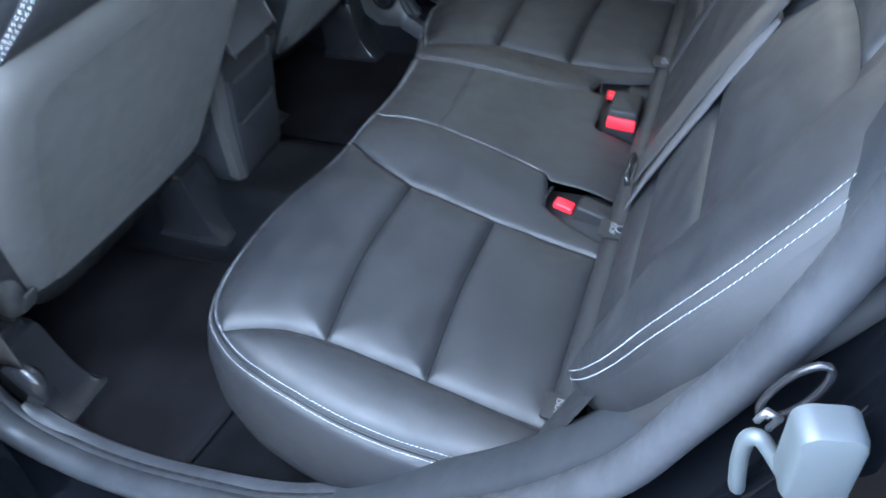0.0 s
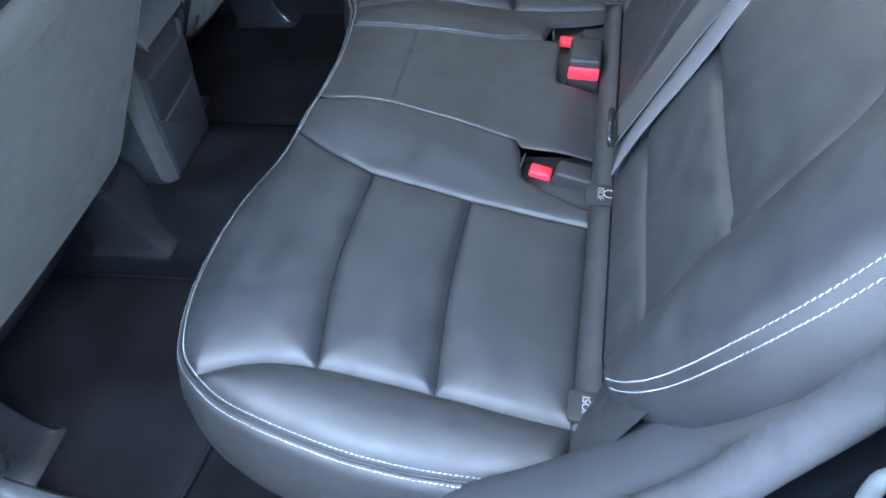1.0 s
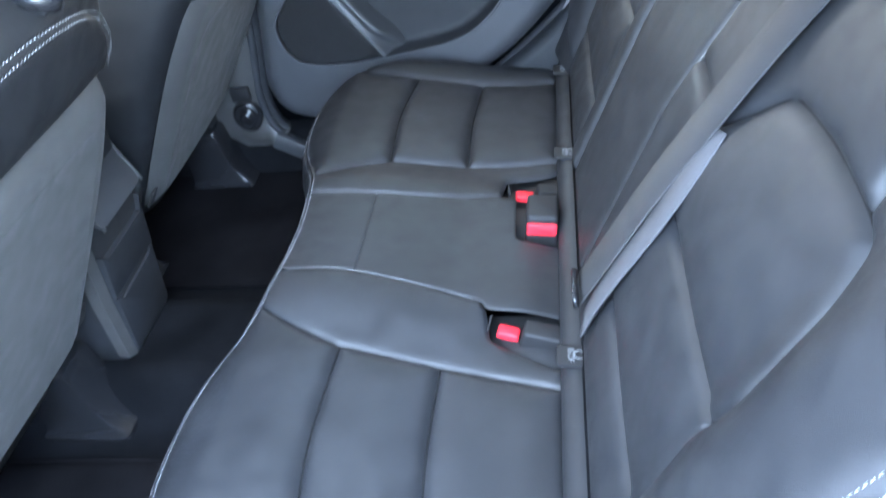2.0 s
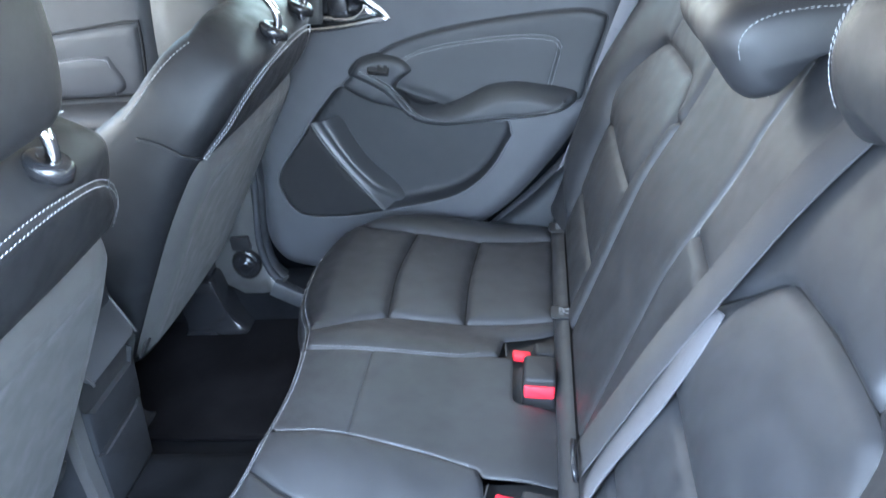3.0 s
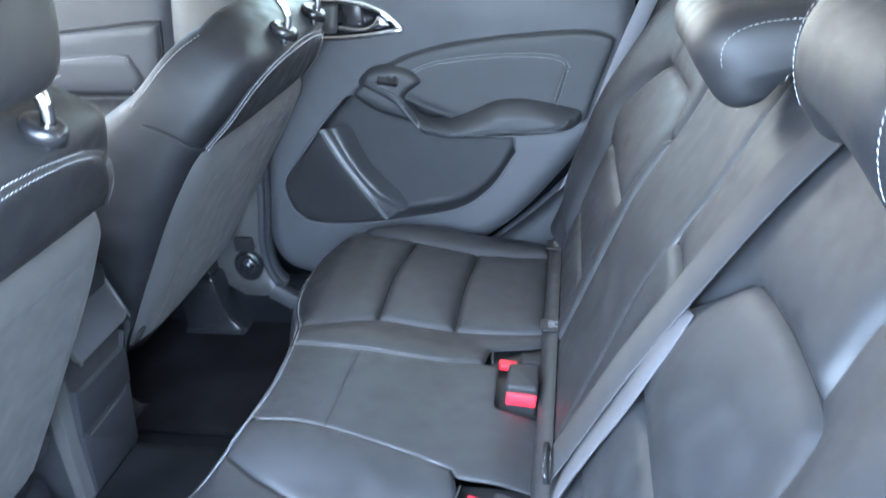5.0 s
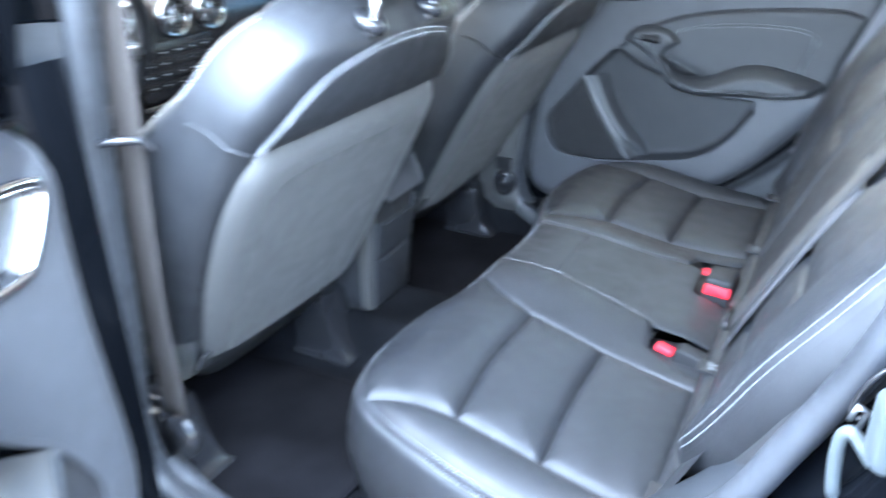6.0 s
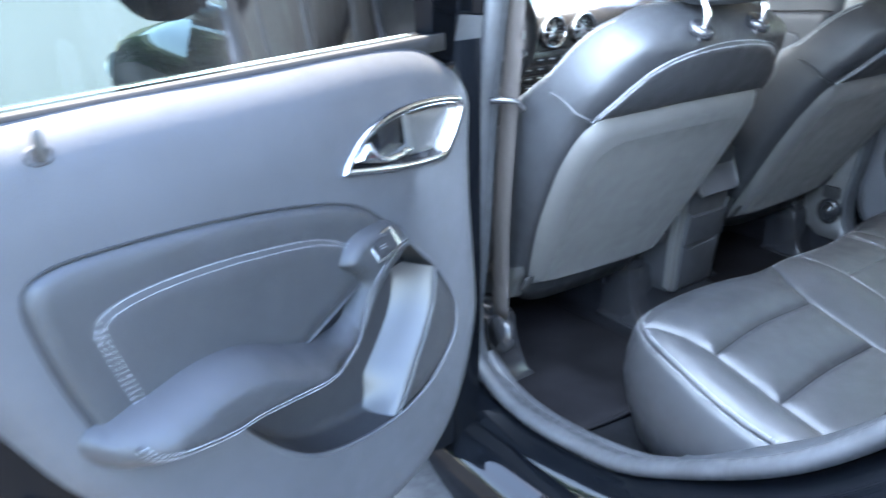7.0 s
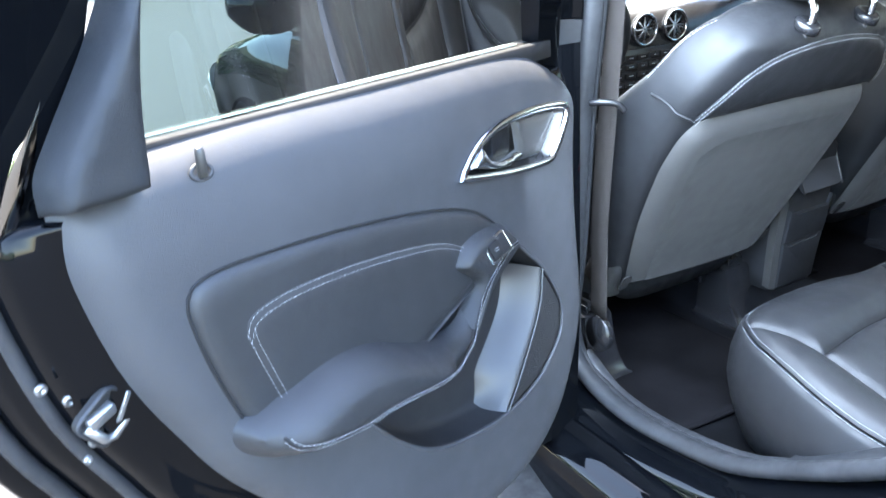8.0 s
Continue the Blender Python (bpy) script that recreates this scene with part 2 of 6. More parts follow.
def rounded(w, h, r, n=4):
    """A rectangle's outline with rounded corners, about its middle."""
    out = []
    for cx, cy, a in ((w / 2 - r, h / 2 - r, 0), (-w / 2 + r, h / 2 - r, 90), (-w / 2 + r, -h / 2 + r, 180), (w / 2 - r, -h / 2 + r, 270)):
        out += [(cx + r * math.cos(radians(a + 90 * k / n)), cy + r * math.sin(radians(a + 90 * k / n))) for k in range(n + 1)]
    return out


def slab(m, outline, thick, bevel=0.003):
    """A plate of that outline in m's x and y, with its back at z 0 and a bevelled front."""
    o = np.array(outline, float)
    c = o.mean(0)
    small = c + (o - c) * (1 - bevel / max(np.abs(o - c).max(), 1e-6) * 1.0)
    rows = [(o, 0), (o, thick - bevel), (c + (o - c) * (1 - 0.3 * bevel / np.abs(o - c).max()), thick - 0.3 * bevel), (small, thick)]
    return loft([[m @ Vector((x, y, z)) for x, y in ring] for ring, z in rows], True, True)


def block(m, w, d, h, r=0.006, top=1.0):
    """A box with rounded upright edges and a bevelled top, standing on m's z 0; top: how much narrower it gets."""
    o = np.array(rounded(w, d, r))
    b = min(r, h * 0.3)
    k = 1 + (top - 1) * (h - b) / h
    rows = [(o, 0), (o * k, h - b), (o * (top - 0.6 * b / max(w, d)), h - 0.3 * b), (o * (top - 2 * b / max(w, d)), h)]
    return loft([[m @ Vector((x, y, z)) for x, y in ring] for ring, z in rows], True, True)


def stitches(path, normal, long=0.0042, gap=0.0016, thick=0.0007, lift=0.0006, slant=0.25):
    """A row of thread stitches on a path."""
    thick *= 0.72
    line = resample(path, 0.002)
    d = np.r_[0, np.cumsum(np.linalg.norm(np.diff(line, axis=0), axis=1))]
    pts, faces = [], []
    for s in np.arange(0, d[-1] - long, long + gap):
        a, b = (Vector([np.interp(x, d, line[:, k]) for k in range(3)]) for x in (s, s + long))
        up = Vector(normal(a) if callable(normal) else normal).normalized()
        t = (b - a).normalized()
        side = t.cross(up).normalized()
        a, b = a + side * long * slant / 2 + up * lift, b - side * long * slant / 2 + up * lift
        k = len(pts)
        for e, w in ((a, 0.6), ((a + b) / 2 + up * thick * 0.5, 1.0), (b, 0.6)):
            pts += [tuple(e + side * thick * w), tuple(e + up * thick * w), tuple(e - side * thick * w), tuple(e - up * thick * w)]
        for r in (0, 4):
            faces += [(k + r + j, k + r + (j + 1) % 4, k + r + 4 + (j + 1) % 4, k + r + 4 + j) for j in range(4)]
        faces += [(k, k + 3, k + 2, k + 1), (k + 8, k + 9, k + 10, k + 11)]
    return pts, faces


def on(place, uv, h=0.0):
    return [np.array(place(u, v, h)) for u, v in uv]


def smooth(a, b, x):
    t = min(max((x - a) / (b - a), 0.0), 1.0)
    return t * t * (3 - 2 * t)


def curve(x, knots):
    return float(np.interp(x, [k[0] for k in knots], [k[1] for k in knots]))


# ---- car floor and shell ----
GROUND = 0.10
HALF = 0.64  # half the width between the door seals
SILL = [(-0.68, 1.15), (-0.704, 0.99), (-0.727, 0.72), (-0.748, 0.57), (-0.728, 0.48), (-0.65, 0.436), (-0.55, 0.423), (-0.42, 0.438), (-0.316, 0.464), (-0.185, 0.538), (-0.040, 0.648), (0.068, 0.765), (0.116, 0.860), (0.160, 0.965), (0.194, 1.09), (0.204, 1.22), (0.155, 1.36), (0.05, 1.42), (-0.3, 1.445), (-0.58, 1.43), (-0.66, 1.32)]


def tunnel_height(y):
    return 0.375 + 0.085 * (1 - smooth(0.085, 0.135, abs(y)))


def build_floor():
    ys = np.linspace(-0.66, 0.66, 67)
    rows = []
    for x in np.linspace(-2.0, 0.9, 30):
        rows.append([(x, y, tunnel_height(y) * (1 - smooth(-0.5, -0.2, x)) + 0.40 * smooth(-0.5, -0.2, x) + 0.02 * smooth(0.56, 0.64, abs(y)) + 0.085 * smooth(0.585, 0.625, y)) for y in ys])
    structure("floor", loft(rows, False), CARPET, "black carpeted car floor with a low centre tunnel", "floor")


build_floor()


def build_floor_mat(yc):
    t = thing("floor_mat", "charcoal carpet floor mat lying in the rear footwell", "floor mat", Matrix.Translation((-0.7, yc, 0.38)), "rear floor mats")
    o = spline([(-0.52, yc - 0.19), (-0.56, yc - 0.2), (-0.95, yc - 0.19), (-1.0, yc - 0.14), (-1.0, yc + 0.14), (-0.95, yc + 0.19), (-0.56, yc + 0.2), (-0.52, yc + 0.19), (-0.5, yc)], 5, True)
    part("carpet_pad", pad(o, lambda x, y, h: (x, y, 0.379 + h + 0.0025 * noise.noise((x * 9, y * 9, 1))), 0.009, 0.008, 0.02), MAT_CARPET, t)
    part("binding", sweep([(q[0], q[1], 0.383) for q in resample(o, 0.02, True)], circle(0.004, 6), closed=True), MAT_CARPET, t)


build_floor_mat(-0.40)
build_floor_mat(0.40)


def ribbon(path, profile, side):
    """A strip along the door opening; profile: (outwards in the opening's plane, towards the car's middle)."""
    p = np.array(path)
    tan = np.gradient(p, axis=0)
    nor = np.stack([tan[:, 1], -tan[:, 0]], 1)
    nor /= np.linalg.norm(nor, axis=1)[:, None]
    rings = [[(q[0] + n[0] * a, side * (HALF - b), q[1] + n[1] * a) for a, b in profile] for q, n in zip(p, nor)]
    return loft(rings, False)


def shifted(line, side):
    """The right-hand front post stands a little further back."""
    return [(x + (0.085 * smooth(-0.45, -0.62, x) if side > 0 else 0.0), z) for x, z in line]


def build_opening(side):
    """Seal, sill trim and painted frame round a rear door opening."""
    loop = resample(spline(shifted(SILL, side), 8, True), 0.02, True)
    where = "open" if side < 0 else "closed"
    seal = thing("door_seal", f"black rubber door seal round the {where} rear doorway", "door seal", Matrix.Translation((-0.3, side * HALF, 0.43)), kind="structure")
    bulb = []
    for q in loop:
        bulb.append((q[0], side * (HALF + 0.022 * smooth(-0.25, 0.0, q[0]) * smooth(1.30, 1.10, q[1])), q[1]))
    part("bulb", sweep(bulb, circle(0.014, 16, 1.4), (0, 1, 0), True), RUBBER, seal)
    if side < 0:
        flank = resample(spline([(-0.680, 1.15), (-0.704, 0.99), (-0.727, 0.72), (-0.748, 0.57), (-0.728, 0.48)], 8), 0.03)
        way = 1 if ribbon_sign(np.array(list(loop) + [loop[0]])) > 0 else -1
        part("flank", ribbon(flank, [(way * a, b) for a, b in ((-0.008, 0.010), (-0.004, 0.002), (0.009, -0.012), (0.022, -0.032), (0.028, -0.052), (0.034, -0.056))], side), RUBBER, seal)
    part("lip", sweep([(x, side * (HALF - 0.020), z) for x, y, z in bulb], [(-0.006, -0.012), (0.006, -0.012), (0.008, 0.0), (0.004, 0.008), (-0.004, 0.008), (-0.008, 0.0)], (0, 1, 0), True), RUBBER, seal)
    p = np.array([q for q in loop])
    closed = np.r_[p, p[:1]]
    # negative is away from the opening's middle: the loop runs front post, sill, rear post, roof
    out = 1 if ribbon_sign(closed) > 0 else -1
    steps = [(0.006, 0.004), (0.018, -0.010), (0.030, -0.030), (0.034, -0.055), (0.045, -0.075), (0.085, -0.085), (0.105, -0.105), (0.120, -0.135), (0.160, -0.148), (0.185, -0.146), (0.215, -0.132), (0.26, -0.10), (0.36, -0.04)]
    if side > 0:
        steps = steps[:6]
    frame_mesh = ribbon(closed, [(out * a, b) for a, b in steps], side)
    # the sill is narrower than the posts
    slim = []
    for x, y, z in frame_mesh[0]:
        k = 0.30 * smooth(0.50, 0.40, z) * smooth(0.02, -0.16, x)
        slim.append((x, side * (HALF + (abs(y) - HALF) * (1 - k)), z) if abs(y) > HALF else (x, y, z))
    frame_mesh = (slim, frame_mesh[1])
    tagged(part("door_frame", frame_mesh, PAINT), "glossy black painted car body round the rear doorway", "car body", kind="structure")
    # inner trim from the seal towards the cabin
    lower = resample(spline(shifted([(-0.728, 0.48), (-0.65, 0.436), (-0.55, 0.423), (-0.42, 0.438), (-0.316, 0.464), (-0.22, 0.515)], side), 8), 0.02)
    sill = thing("sill_trim", "smooth grey plastic scuff plate on the door sill", "sill trim", Matrix.Translation((-0.5, side * (HALF - 0.03), 0.43)), kind="structure")
    ribs = [(0.004, 0.016), (-0.003, 0.024), (-0.005, 0.034), (-0.002, 0.044), (0.006, 0.049), (0.03, 0.052)]
    if side < 0:
        ribs.append((0.09, 0.054))
    crisp(part("scuff_plate", ribbon(lower, [(out * a, b) for a, b in ribs], side), RUBBER, sill), 40)
    rear = resample(spline([(-0.230, 0.510), (-0.185, 0.538), (-0.040, 0.648), (0.068, 0.765), (0.116, 0.860), (0.160, 0.965), (0.194, 1.09), (0.204, 1.22), (0.155, 1.36)], 8), 0.02)
    structure("trim", ribbon(rear, [(out * a, b) for a, b in [(0.004, -0.006), (-0.008, 0.000), (-0.012, 0.012), (-0.012, 0.040), (-0.008, 0.050), (0.004, 0.056), (0.05, 0.058), (0.16, 0.059)]], side), SILLGREY, "smooth dark grey plastic trim beside the rear seat", "trim")
    post = resample(spline(shifted([(-0.66, 1.32), (-0.68, 1.15), (-0.704, 0.99), (-0.727, 0.72), (-0.748, 0.57), (-0.735, 0.49), (-0.70, 0.455)], side), 8), 0.03)
    cover = ribbon(post, [(out * a, b) for a, b in [(0.004, 0.012), (0.0, 0.022), (0.006, 0.034), (0.05, 0.04), *(((0.12, 0.038), (0.20, 0.03), (0.25, 0.0)) if side < 0 else ((0.11, 0.038), (0.15, 0.03), (0.165, -0.02)))]], side)
    foot = (lambda x: 0.452 + 0.055 * smooth(0.03, 0.11, abs(x + 0.688))) if side > 0 else (lambda x: 0.44)
    cover = ([(x, y, max(z, foot(x))) for x, y, z in cover[0]], cover[1])
    structure("pillar_trim", cover, HARD if side > 0 else SILLGREY, "grey plastic trim on the centre door pillar", "pillar trim")


def ribbon_sign(p):
    a = 0.5 * np.sum(p[:-1, 0] * p[1:, 1] - p[1:, 0] * p[:-1, 1])
    return 1 if a > 0 else -1


for s in (-1, 1):
    build_opening(s)


def build_rocker():
    """The painted sill below the near doors, with its steps and the dark underside."""
    prof = [(-0.70, 0.385), (-0.735, 0.375), (-0.755, 0.372), (-0.762, 0.36), (-0.785, 0.352), (-0.80, 0.34), (-0.812, 0.318), (-0.812, 0.296), (-0.802, 0.29), (-0.80, 0.275), (-0.785, 0.262), (-0.74, 0.255)]
    rows = []
    for x in np.linspace(-2.0, 0.1, 40):
        lift = 0.20 * smooth(-0.32, 0.1, x)
        rows.append([(x, -0.70 + (y + 0.70) * 0.62, z + lift * (1 if z > 0.3 else 0.6)) for y, z in prof])
    structure("rocker_panel", loft(rows, False), PAINT, "glossy black stepped rocker panel under the doors", "car body")
    rows = [[(x, y * 0.74, 0.262) for y in np.linspace(-1, 1, 5)] for x in (-3.0, -1.0, 1.6)]
    structure("underbody", loft(rows, False), DARK, "dark car underbody above the asphalt", "car body")


build_rocker()
structure("far_door_body", loft([[(x, 0.715, z) for x in (-0.85, -0.02)] for z in (0.28, 0.85)], False), PAINT, "black inner body behind the closed rear door", "car body")


def build_roof():
    rows = []
    for x in np.linspace(-1.48, 1.15, 18):
        drop = 0.09 * smooth(-0.7, -1.48, x) + 0.10 * smooth(0.5, 1.15, x)
        rows.append([(x, y, 1.475 - drop - 0.05 * (abs(y) / 0.62) ** 3) for y in np.linspace(-0.62, 0.62, 17)])
    structure("ceiling", loft(rows, False), FABRIC, "light beige fabric headliner", "headliner")
    rows = [[(x, y, z + 0.035) for x, y, z in r] for r in rows]
    rows = [[(r[0][0], -0.70, r[0][2] - 0.06)] + r + [(r[-1][0], 0.70, r[-1][2] - 0.06)] for r in rows]
    structure("roof", loft(rows, False), PAINT, "glossy black steel car roof", "car body")
    # rear quarter: wheelhouse walls, parcel edge and tailgate
    for s in (-1, 1):
        wall = [[(0.16, s * 0.63, 0.45), (0.16, s * 0.635, 0.9), (0.20, s * 0.64, 1.10)], [(0.6, s * 0.60, 0.45), (0.6, s * 0.61, 0.9), (0.6, s * 0.62, 1.10)], [(1.25, s * 0.58, 0.45), (1.25, s * 0.58, 0.9), (1.25, s * 0.60, 1.10)]]
        structure("quarter_trim", loft(wall, False), SOFT, "dark grey side trim of the luggage space", "trim")
        up = [[(0.19, s * 0.64, 1.08), (0.40, s * 0.63, 1.08)], [(0.17, s * 0.625, 1.25), (0.36, s * 0.62, 1.25)], [(0.10, s * 0.60, 1.44), (0.36, s * 0.60, 1.44)]]
        structure("rear_pillar_trim", loft(up, False), FABRIC, "light beige cloth trim on the rear roof pillar", "pillar trim")
        out = [[(0.42, s * 0.86, 0.60), (0.5, s * 0.87, 0.66), (1.0, s * 0.86, 0.66), (1.5, s * 0.80, 0.6)], [(0.42, s * 0.87, 0.90), (0.5, s * 0.88, 0.92), (1.0, s * 0.87, 0.92), (1.5, s * 0.80, 0.9)], [(0.42, s * 0.79, 1.14), (0.5, s * 0.80, 1.15), (1.0, s * 0.78, 1.15), (1.4, s * 0.70, 1.12)]]
        structure("rear_wing", loft(out, False), PAINT, "glossy black rear wing of the car", "car body")
    gate = [[(1.3, y, z) for y in np.linspace(-0.6, 0.6, 5)] for z in (0.4, 0.8, 1.1)]
    structure("tailgate", loft(gate, False), SOFT, "dark inner side of the tailgate", "tailgate")
    boot = [[(x, y, 0.62) for y in (-0.6, 0.6)] for x in (0.3, 1.3)]
    structure("luggage_floor", loft(boot, False), CARPET, "black carpeted luggage floor behind the seat", "floor")
    shelf = [[(x, y, z) for y in (-0.58, 0.58)] for x, z in ((0.36, 1.06), (0.40, 1.075), (1.2, 1.08))]
    structure("parcel_shelf", loft(shelf, False), HARD, "dark grey parcel shelf behind the rear seat", "parcel shelf")


build_roof()


# ---- rear bench ----
def cushion_height(x, y):
    z = curve(x, [(-0.50, 0.625), (-0.46, 0.636), (-0.40, 0.648), (-0.33, 0.647), (-0.28, 0.640), (-0.16, 0.612), (-0.08, 0.602), (0.02, 0.595)])
    return z + 0.022 * (1 - smooth(0.10, 0.215, abs(y))) * smooth(0.02, -0.08, x)


BENCH = thing("rear_bench", "black leather rear bench seat with pale double stitching", "car seat", Matrix.Translation((-0.2, 0, 0.4)))


def build_cushion():
    t = BENCH

    def place(x, y, h):
        return (x, y, cushion_height(x, y) + h)

    half = [(-0.012, -0.572), (-0.05, -0.584), (-0.117, -0.590), (-0.23, -0.589), (-0.339, -0.567), (-0.404, -0.531), (-0.443, -0.482), (-0.462, -0.386), (-0.452, -0.265), (-0.408, -0.150), (-0.394, -0.075), (-0.389, 0.0)]
    near = spline(half, 8)
    rim = near + [np.array((q[0], -q[1])) for q in near[::-1][1:]]

    for s in (-1, 1):
        def flip(line):
            return [(q[0], -s * q[1]) for q in line]

        seam_out = spline([(-0.404, -0.531), (-0.352, -0.511), (-0.28, -0.503), (-0.158, -0.506), (-0.074, -0.515), (-0.012, -0.522)], 8)
        seam_in = spline([(-0.408, -0.150), (-0.353, -0.182), (-0.291, -0.209), (-0.291, -0.209), (-0.165, -0.222), (-0.08, -0.234), (-0.012, -0.246)], 8)
        edge = spline(half, 8)
        k0 = min(range(len(edge)), key=lambda i: np.hypot(edge[i][0] + 0.404, edge[i][1] + 0.531))
        k1 = min(range(len(edge)), key=lambda i: np.hypot(edge[i][0] + 0.408, edge[i][1] + 0.150))
        io = min(range(len(seam_out)), key=lambda i: abs(seam_out[i][0] + 0.280))
        jo = min(range(len(seam_out)), key=lambda i: abs(seam_out[i][0] + 0.160))
        ii = min(range(len(seam_in)), key=lambda i: abs(seam_in[i][0] + 0.291))
        ji = min(range(len(seam_in)), key=lambda i: abs(seam_in[i][0] + 0.165))
        outer = list(seam_out) + edge[: k0 + 1]
        part("outer_bolster", pad(flip(outer), place, 0.007, 0.020, 0.009, -0.003, 2.2, (), 0.009), LEATHER, t)
        front = edge[k0 : k1 + 1] + list(seam_in[: ii + 1]) + spline([seam_in[ii], (-0.296, -0.36), seam_out[io]], 8)[1:] + list(seam_out[:io][::-1])
        part("thigh_panel", pad(flip(front), place, 0.0035, 0.013, 0.009, -0.004, 2.0, (), 0.011), LEATHER, t)
        mid = spline([seam_in[ii], (-0.296, -0.36), seam_out[io]], 8) + list(seam_out[io : jo + 1]) + spline([seam_out[jo], (-0.167, -0.36), seam_in[ji]], 8) + list(seam_in[ii : ji + 1][::-1])
        part("seat_panel", pad(flip(mid), place, 0.0035, 0.013, 0.008, -0.004, 2.0, (), 0.009), LEATHER, t)
        back = spline([seam_in[ji], (-0.167, -0.36), seam_out[jo]], 8) + list(seam_out[jo:]) + list(seam_in[ji:][::-1])
        part("seat_panel", pad(flip(back), place, 0.0035, 0.013, 0.008, -0.004, 2.0, (), 0.009), LEATHER, t)
        for line in (seam_in, seam_out, spline([seam_in[ii], (-0.296, -0.36), seam_out[io]], 8), spline([seam_in[ji], (-0.167, -0.36), seam_out[jo]], 8)):
            part("seam", tube([place(q[0], q[1], -0.0026) for q in flip(resample(line, 0.012))], 0.0014, 6), SEAM, t)
        inner = spline([(-0.395, -0.090), (-0.340, -0.088), (-0.285, -0.090), (-0.173, -0.104), (-0.118, -0.118)], 6)
        if s < 0:
            notch = [(-0.116, -0.126), (-0.112, -0.132), (-0.106, -0.172), (-0.098, -0.178), (-0.036, -0.206), (-0.012, -0.215)]
        else:
            notch = [(-0.106, -0.118), (-0.102, -0.124), (-0.098, -0.176), (-0.088, -0.182), (-0.036, -0.200), (-0.012, -0.212)]
        k2 = min(range(len(edge)), key=lambda i: np.hypot(edge[i][0] + 0.396, edge[i][1] + 0.090))
        hump = list(seam_in[::-1]) + edge[k1 : k2 + 1] + inner[1:] + notch
        part("inner_bolster", pad(flip(hump), place, 0.0015, 0.008, 0.008, -0.003, 2.0, (), 0.006), LEATHER, t)
        up = (0, 0, 1)
        part("stitching", stitches([np.array(place(q[0], q[1], 0.003)) for q in flip(resample(spline([(-0.385, -0.094), (-0.340, -0.091), (-0.285, -0.093), (-0.173, -0.107), (-0.125, -0.12)], 6), 0.004))], up, 0.0035, 0.002, 0.0004), THREAD, t)
    # centre seat: front and rear panel, the rear one cut out for the two buckles
    cs = spline([(-0.395, -0.090), (-0.340, -0.088), (-0.290, -0.090)], 6)
    cf = [q for q in near if q[1] > -0.089]
    front = [(q[0], q[1]) for q in cf] + [(q[0], -q[1]) for q in cf[::-1][1:]] + [(q[0], -q[1]) for q in cs[1:]] + [(q[0], q[1]) for q in cs[::-1][:-1]]
    part("centre_panel", pad(front, place, 0.0005, 0.005, 0.010, -0.0012), LEATHER, t)
    rear = [(-0.290, -0.090), (-0.173, -0.104), (-0.118, -0.118), (-0.112, -0.130), (-0.012, -0.130), (-0.012, 0.012), (-0.070, 0.012), (-0.078, 0.018), (-0.080, 0.108), (-0.088, 0.114), (-0.106, 0.116), (-0.118, 0.116), (-0.173, 0.104), (-0.290, 0.090)]
    part("centre_panel", pad(rear, place, 0.0005, 0.005, 0.010, -0.0012), LEATHER, t)
    part("backing", loft([[(x, y * (0.56 - 0.9 * max(0.0, -0.36 - x)), cushion_height(x, y) - 0.009) for y in np.linspace(-1, 1, 41)] for x in np.linspace(-0.385, -0.12, 14)], False), LEATHER_SMOOTH, t)
    # side wall of the cushion
    loop = resample(rim, 0.012, False)
    tan = np.gradient(loop, axis=0)
    nor = np.stack([-tan[:, 1], tan[:, 0]], 1)
    nor /= -np.linalg.norm(nor, axis=1)[:, None]
    if (nor[len(nor) // 2] @ np.array((-1, 0))) < 0:
        nor = -nor
    rings = []
    for off, dz, z in ((0.0, -0.007, None), (0.0045, -0.006, None), (0.012, -0.020, None), (0.021, -0.055, None), (0.024, -0.10, None), (0.016, 0, 0.50), (-0.004, 0, 0.44), (-0.045, 0, 0.395), (-0.09, 0, 0.36)):
        rings.append([(*(q + n * off), (cushion_height(*q) + dz) if z is None else z) for q, n in zip(loop, nor)])
    part("side_panel", loft(rings, False), LEATHER_SMOOTH, t, "smooth black leather skirt of the bench")
    fine = resample(rim, 0.004)
    tan = np.gradient(fine, axis=0)
    nn = np.stack([-tan[:, 1], tan[:, 0]], 1)
    nn /= np.linalg.norm(nn, axis=1)[:, None]
    if nn[len(nn) // 2][0] > 0:
        nn = -nn
    part("stitching", stitches([np.array((*(q - n * 0.0030), cushion_height(*q) + 0.0005)) for q, n in zip(fine, nn)], (0, 0, 1), 0.0038, 0.0016, 0.0006), THREAD, t)
    part("stitching", stitches([np.array((*(q + n * 0.0048), cushion_height(*q) - 0.0058)) for q, n in zip(fine, nn)], lambda p: (p[0] + 0.2, p[1], 0.15), 0.0038, 0.0016, 0.0006), THREAD, t)
    part("piping", sweep([(*(q + n * 0.0012), cushion_height(*q) - 0.0024) for q, n in zip(resample(rim, 0.01), nn[:: max(1, len(nn) // max(1, len(resample(rim, 0.01))))])], circle(0.0014, 6)), LEATHER_SMOOTH, t)
    # pockets for the buckles: closed boxes, their shade painted as near-black
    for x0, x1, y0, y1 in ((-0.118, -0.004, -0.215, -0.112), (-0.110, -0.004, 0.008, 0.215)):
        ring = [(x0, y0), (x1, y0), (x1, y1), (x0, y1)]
        part("buckle_pocket_shade", loft([[(x, y, 0.592) for x, y in ring], [(x * 0.98, y, 0.560) for x, y in ring]], True, True), DARK, t)
    return t


build_cushion()


